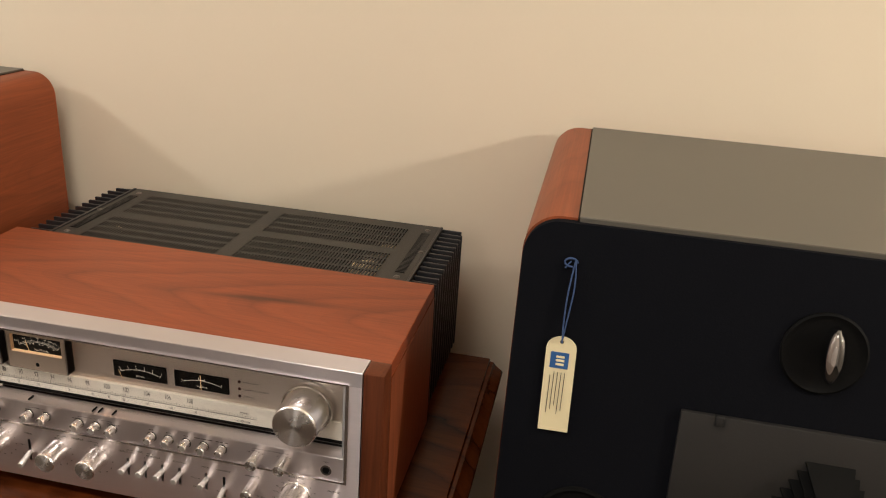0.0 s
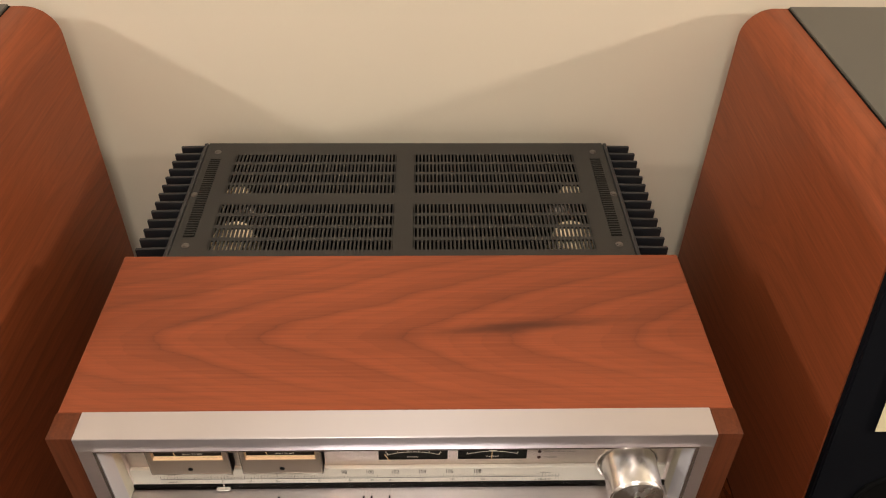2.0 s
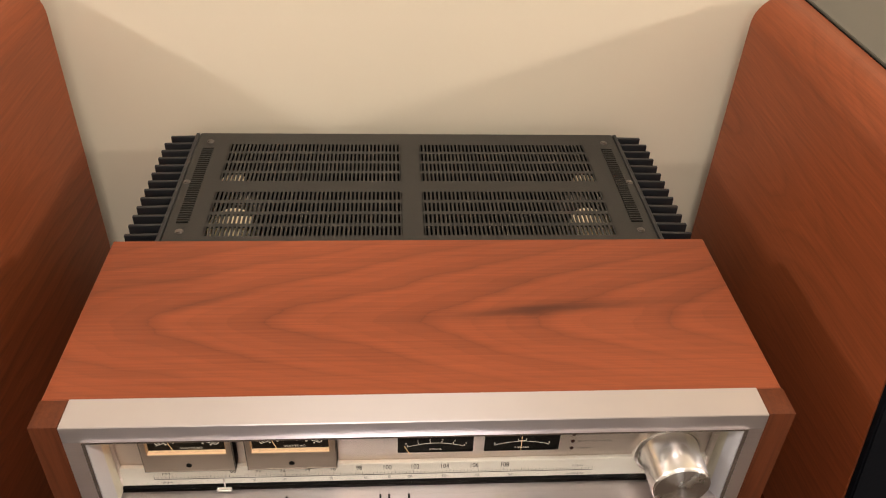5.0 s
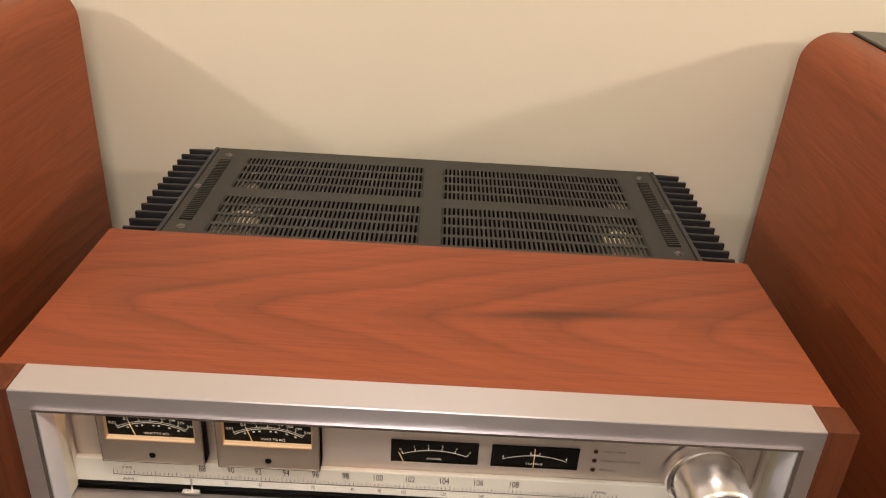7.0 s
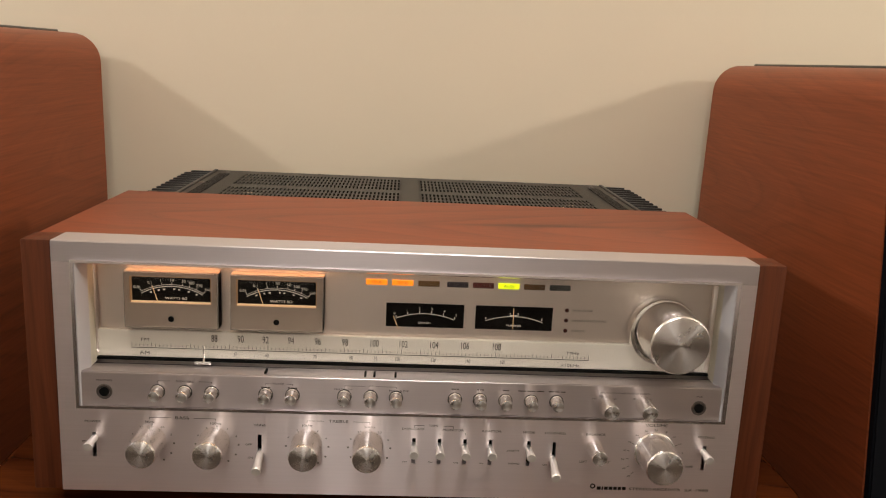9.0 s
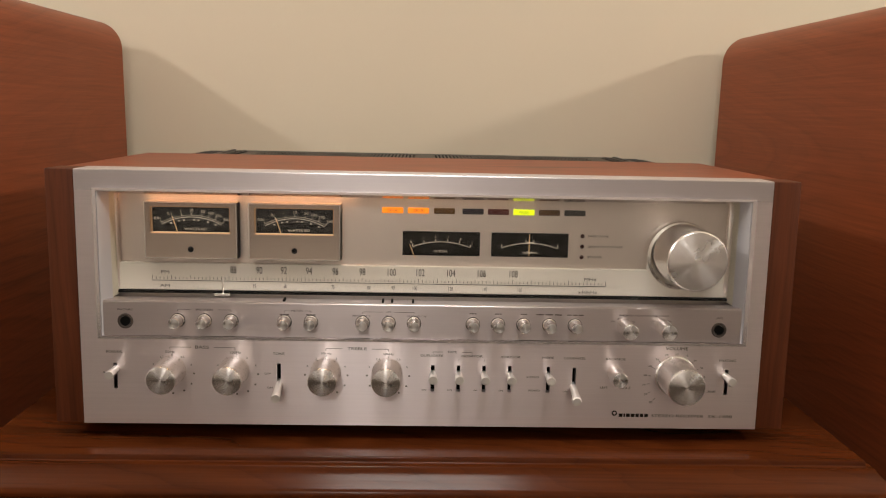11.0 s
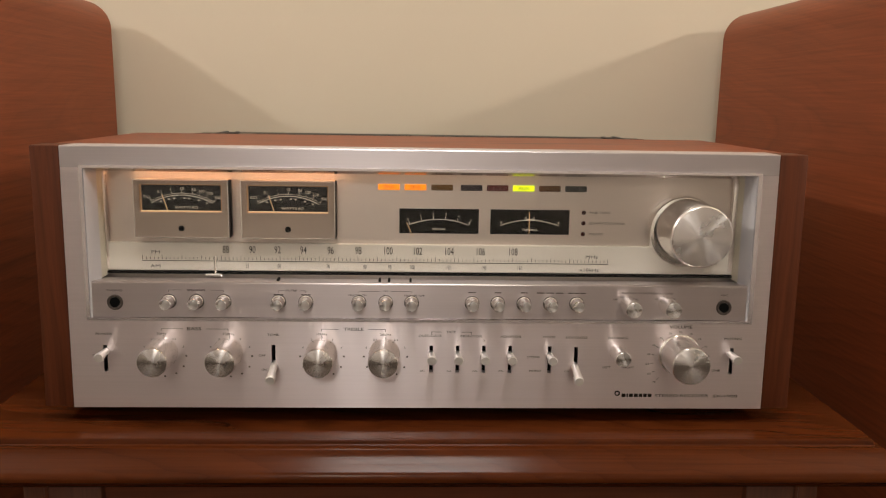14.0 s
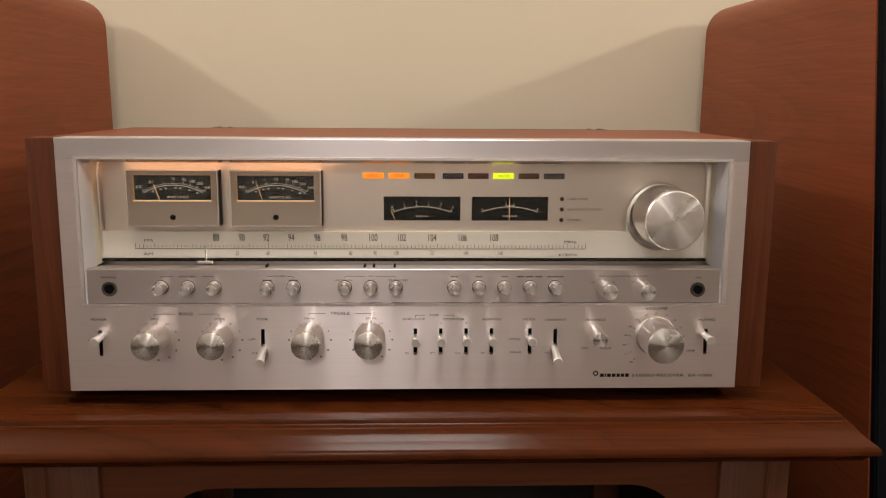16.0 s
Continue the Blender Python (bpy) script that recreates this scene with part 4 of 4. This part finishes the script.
    lettering("MULTIPATH", -0.0470, 0.8208, 0.0014, row, yp, INK, 1.25)
    lettering("25\u00b5S", -0.0262, 0.8208, 0.0014, row, yp, INK, 1.25)
    lettering("MUTING OFF", -0.0050, 0.8208, 0.0014, row, yp, INK, 1.25)
    lettering("PHONO 1 CARTRIDGE LOAD", 0.1690, 0.8238, 0.0014, row, yp, INK, 1.45)
    lettering("MIC", 0.2275, 0.8228, 0.0014, row, yp, INK, 1.5)
    for x0, x1 in ((-0.1085, -0.1015), (-0.0885, -0.0815), (0.0350, 0.0405), (0.0545, 0.0595), (0.0740, 0.0790), (0.0860, 0.1060), (0.1095, 0.1225)):
        bars(x0, x1, 0.8210 if x1 < 0 else 0.8236, 0.0008, row, yp, (2, 2, 2))
    for a, b, gap in ((-0.185, -0.145, 0.0105), (-0.105, -0.085, 0.0055), (-0.046, -0.007, 0.004)):
        mid = (a + b) / 2
        for p, q in ((a, mid - gap), (mid + gap, b)):
            part("print_line", box(p, q, yp - 0.00005, yp + 0.00005, 0.8238, 0.82405), INK, row)
        for p in (a, b):
            part("print_line", box(p - 0.00013, p + 0.00013, yp - 0.00005, yp + 0.00005, 0.8225, 0.8238), INK, row)
    for x, z in ((-0.224, 0.8128), (0.2275, 0.8118)):
        j = part("jack_socket", lathe([(0.0058, -0.001), (0.0058, 0.0006), (0.0052, 0.0011), (0.0040, 0.0008), (0.0034, -0.002), (0.0034, -0.004)], 28, x, 0, z), INK_SOFT, row, "dark jack socket")
        part("jack_hole", lathe([(0.0037, -0.001), (0.0037, 0.0009), (0.0, 0.0009)], 24, x, 0, z), BLACK, j)

    # ---- turned knobs
    def knob(x, z, r, d, name="control_knob", mark=0.0, y=0.0, parent=None, seg=48):
        k = part(name, lathe([(r * 1.03, -0.001), (r * 1.03, 0.0012), (r, 0.0022), (r * 0.985, d - 0.0022), (r * 0.965, d - 0.0008), (r * 0.93, d), (r * 0.90, d), (0, d)], seg), CHROME, parent or R, "turned aluminium knob", (x, y, z))
        part("knob_face", lathe([(r * 0.92, d - 0.0005), (r * 0.91, d + 0.0003), (r * 0.89, d + 0.0004), (0, d + 0.0004)], seg), SPUN, k, "", (x, y, z))
        line = box(-0.0005, 0.0005, -d + 0.0012, -0.002, r * 0.985, r * 1.006)
        bmesh.ops.rotate(line, cent=(0, 0, 0), matrix=Matrix.Rotation(mark, 3, "Y"), verts=line.verts)
        part("knob_mark", line, SPUN, k, "", (x, y, z))
        return k

    for x, mk in ((-0.1912, 0.1), (-0.1434, -0.15), (-0.0738, 0.0), (-0.0270, 0.0)):
        knob(x, 0.7748, 0.0113, 0.025, mark=mk)
    knob(0.1957, 0.7752, 0.0146, 0.029, "volume_knob", -0.9)
    part("knob_skirt", lathe([(0.0162, -0.001), (0.0162, 0.0008), (0.0155, 0.0018), (0.0144, 0.0020)], 48, 0.1957, 0, 0.7752), CHROME, R)
    knob(0.1488, 0.7765, 0.0062, 0.018, "balance_knob", -0.4, seg=32)
    knob(0.1548, 0.8138, 0.0064, 0.018, "load_knob", -0.5, seg=32)
    knob(0.1840, 0.8138, 0.0064, 0.018, "load_knob", 0.2, seg=32)
    part("tuning_ring", lathe([(0.0272, -0.0285), (0.0272, -0.0200), (0.0264, -0.0185), (0.0240, -0.0178), (0.0234, -0.022)], 64, 0.2000, 0, 0.8662), CHROME, R, "aluminium ring round the tuning knob")
    knob(0.2008, 0.8685, 0.0234, 0.0435, "tuning_knob", 2.6, 0.028, seg=64)

    # ---- bat levers in their slots
    for x, z, dz, note in ((-0.2326, 0.7765, 0.0, ""), (-0.1092, 0.7665, -0.0042, ""), (0.0082, 0.7745, 0.001, ""), (0.0280, 0.7745, 0.001, ""), (0.0476, 0.7745, 0.001, ""), (0.0675, 0.7745, 0.001, ""),
                           (0.0974, 0.7745, 0.001, ""), (0.1168, 0.7665, -0.0042, ""), (0.2352, 0.7765, 0.0, "")):
        reach = 0.0180 if dz < 0 else 0.0145
        bm = lathe([(0.0026, -0.004), (0.0027, 0.002), (0.0029, reach * 0.55), (0.0036, reach * 0.86), (0.0036, reach - 0.0008), (0.0032, reach), (0.0, reach)], 24)
        bmesh.ops.scale(bm, vec=(1.0, 1, 0.95), verts=bm.verts)
        for v in bm.verts:
            v.co.z += (dz * 1.4 - 0.0008) * max(0.0, -v.co.y) / 0.020
        part("lever", bm, LEVER, R, "short bat lever of bright metal", (x, 0, z - 0.0012))

    # ---- print on the lower panel
    P = -0.0002
    lettering("POWER", -0.2335, 0.7902, 0.0018, face, P, INK, 1.35)
    lettering("OFF", -0.2405, 0.7740, 0.0012, face, P, INK_SOFT, 1.3)
    lettering("BASS", -0.1675, 0.7945, 0.0024, face, P, INK, 1.45)
    lettering("50Hz", -0.1915, 0.7906, 0.0018, face, P, INK, 1.3)
    lettering("100Hz", -0.1425, 0.7906, 0.0018, face, P, INK, 1.3)
    lettering("TONE", -0.1095, 0.7902, 0.0017, face, P, INK, 1.35)
    lettering("OFF", -0.1180, 0.7742, 0.0016, face, P, INK_SOFT, 1.3)
    lettering("ON", -0.1165, 0.7632, 0.0014, face, P, INK_SOFT, 1.3)
    lettering("TREBLE", -0.0500, 0.7948, 0.0022, face, P, INK, 1.45)
    lettering("10kHz", -0.0738, 0.7908, 0.0017, face, P, INK, 1.3)
    lettering("20kHz", -0.0262, 0.7908, 0.0017, face, P, INK, 1.3)
    lettering("TAPE", 0.0225, 0.7932, 0.0016, face, P, INK, 1.4)
    lettering("DUPLICATE", 0.0070, 0.7902, 0.0017, face, P, INK_SOFT, 1.35)
    lettering("MONITOR", 0.0378, 0.7900, 0.0018, face, P, INK, 1.35)
    lettering("ADAPTOR", 0.0675, 0.7898, 0.0017, face, P, INK_SOFT, 1.35)
    lettering("1", 0.0278, 0.7868, 0.0015, face, P, INK_SOFT, 1.2)
    lettering("2", 0.0475, 0.7868, 0.0015, face, P, INK_SOFT, 1.2)
    lettering("MODE", 0.0965, 0.7896, 0.0017, face, P, INK_SOFT, 1.35)
    lettering("STEREO", 0.0850, 0.7740, 0.0015, face, P, INK_SOFT, 1.3)
    lettering("MONO", 0.0865, 0.7632, 0.0015, face, P, INK_SOFT, 1.3)
    lettering("LOUDNESS", 0.1172, 0.7894, 0.0017, face, P, INK_SOFT, 1.35)
    lettering("BALANCE", 0.1488, 0.7892, 0.0018, face, P, INK, 1.35)
    lettering("LEFT", 0.1408, 0.7662, 0.0016, face, P, INK_SOFT, 1.3)
    lettering("RIGHT", 0.1575, 0.7660, 0.0016, face, P, INK_SOFT, 1.3)
    lettering("VOLUME", 0.1960, 0.7980, 0.0023, face, P, INK, 1.35)
    lettering("MUTING", 0.2362, 0.7890, 0.0018, face, P, INK, 1.35)
    lettering("-20dB", 0.2245, 0.7640, 0.0016, face, P, INK, 1.3)
    lettering("STEREO RECEIVER", 0.1996, 0.7438, 0.0022, face, P, INK, 1.62)
    lettering("SX-1980", 0.2332, 0.7436, 0.0022, face, P, INK, 1.75)
    bars(0.1535, 0.1765, 0.7441, 0.0027, face, P, (2, 0.8, 2, 2, 1.8, 1.8, 2), INK)
    part("maker_mark", lathe([(0.0021, 0.0), (0.0021, 0.0003), (0.0012, 0.0003), (0.0012, 0.0)], 20, 0.1500, 0.0, 0.7441), INK, face)
    for x in (0.0014, 0.0212, 0.0410, 0.0607, 0.1105):
        lettering("ON", x, 0.7628, 0.0012, face, P, INK_SOFT, 1.3)
    for a, b, gap, z in ((-0.1915, -0.1425, 0.0085, 0.7945), (-0.0738, -0.0262, 0.0112, 0.7948), (0.0080, 0.0378, 0.0075, 0.7932)):
        mid = (a + b) / 2
        for p, q in ((a, mid - gap), (mid + gap, b)):
            part("print_line", box(p, q, P - 0.00005, P + 0.00005, z - 0.00015, z + 0.00015), INK, face)
        for p in (a, b):
            part("print_line", box(p - 0.00015, p + 0.00015, P - 0.00005, P + 0.00005, z - 0.0018, z), INK, face)
    # numbers round the knobs
    for x, words in ((-0.1900, ("5", "2.5", "0", "2.5", "5")), (-0.1415, ("4", "2", "0", "2", "4")), (-0.0735, ("4", "2", "0", "2", "4")), (-0.0262, ("5", "2.5", "0", "2.5", "5"))):
        for k, w in enumerate(words):
            a = (-1.02, -0.48, 0.0, 0.48, 1.02)[k]
            lettering(w, x + 0.0168 * math.sin(a), 0.7720 + 0.0166 * math.cos(a), 0.0014, face, P, INK, 1.3)
        for a in (-2.6, -2.1, -1.55, 1.55, 2.1, 2.6, 3.14):
            bars(x + 0.0162 * math.sin(a) - 0.0006, x + 0.0162 * math.sin(a) + 0.0006, 0.7735 + 0.0155 * math.cos(a), 0.0012, face, P, (1,))
    for k, w in enumerate(("70", "62", "54", "46", "40", "34", "28", "22", "18", "14", "10", "6")):
        a = -2.30 + 0.332 * k
        lettering(w, 0.1955 + 0.0238 * math.sin(a), 0.7705 + 0.0236 * math.cos(a), 0.0014, face, P, INK, 1.3)
        tick = box(-0.00015, 0.00015, P - 0.00005, P + 0.00005, 0.0192, 0.0214)
        bmesh.ops.rotate(tick, cent=(0, 0, 0), matrix=Matrix.Rotation(a, 3, "Y"), verts=tick.verts)
        bmesh.ops.translate(tick, vec=(0.1955, 0, 0.7710), verts=tick.verts)
        part("print_line", tick, INK, face)
    for k, w in enumerate(("100", "200", "300", "400")):
        lettering(w, 0.1450 + 0.0052 * k, 0.8190 + (0.0022 if k in (1, 2) else 0), 0.0013, row, yp, INK, 1.3)
    for k, w in enumerate(("10", "50", "100")):
        lettering(w, 0.1760 + 0.0062 * k, 0.8195 + (0.0016 if k == 1 else 0), 0.0013, row, yp, INK, 1.3)
    return R


receiver = build_receiver()


PRINT = ("lettering", "print_bar", "print_line")


def seat_front(thing_, z0=0.732, slope=0.030, depth=0.034):
    """The faceplate leans back a little and its layout sits slightly off centre: what stands in its plane follows, what lies deeper stays upright."""
    def across(x):
        return x * 1.005 - 0.0018 if abs(x) < 0.2475 else x

    for ob in thing_.children_recursive:
        kind = ob.name.split(".")[0]
        moved = PLACE[ob].translation
        if moved.length > 0:
            if ob.parent != thing_ and PLACE[ob.parent].translation.length > 0:
                continue
            if moved.y < 0.03 and moved.z > z0:
                lean = slope * (moved.z - z0) if moved.y < 0.02 else 0.0
                ob.matrix_basis = Matrix.Translation((across(moved.x) - moved.x, lean, 0)) @ ob.matrix_basis
            continue
        if ob.type == "MESH" and ob.matrix_basis == Matrix.Identity(4) and max(v.co.y for v in ob.data.vertices) < 0.036 and kind not in ("side_board", "front_edging", "top_rail", "upright"):
            drop = 0.0016 if kind in PRINT and ob.parent.name.split(".")[0] in ("faceplate", "control_strip") else 0.0
            for v in ob.data.vertices:
                w = min(1.0, max(0.0, 1 - v.co.y / depth))
                v.co.x = across(v.co.x)
                v.co.z -= drop
                v.co.y += slope * max(0.0, v.co.z - z0) * w
        elif kind in ("top_rail", "upright"):
            for v in ob.data.vertices:
                v.co.y += slope * max(0.0, v.co.z - z0) * min(1.0, max(0.0, 1 - v.co.y / depth))


seat_front(receiver)

# lamps inside the dial
area_lamp("dial_lamp_left", (-0.140, 0.0215, 0.9115), (-0.140, 0.0235, 0.88), 0.030, (1.0, 0.52, 0.26), 0.17, 0.004)
area_lamp("dial_lamp_middle", (0.02, 0.0215, 0.9115), (0.02, 0.0235, 0.88), 0.006, (1.0, 0.60, 0.34), 0.14, 0.004)
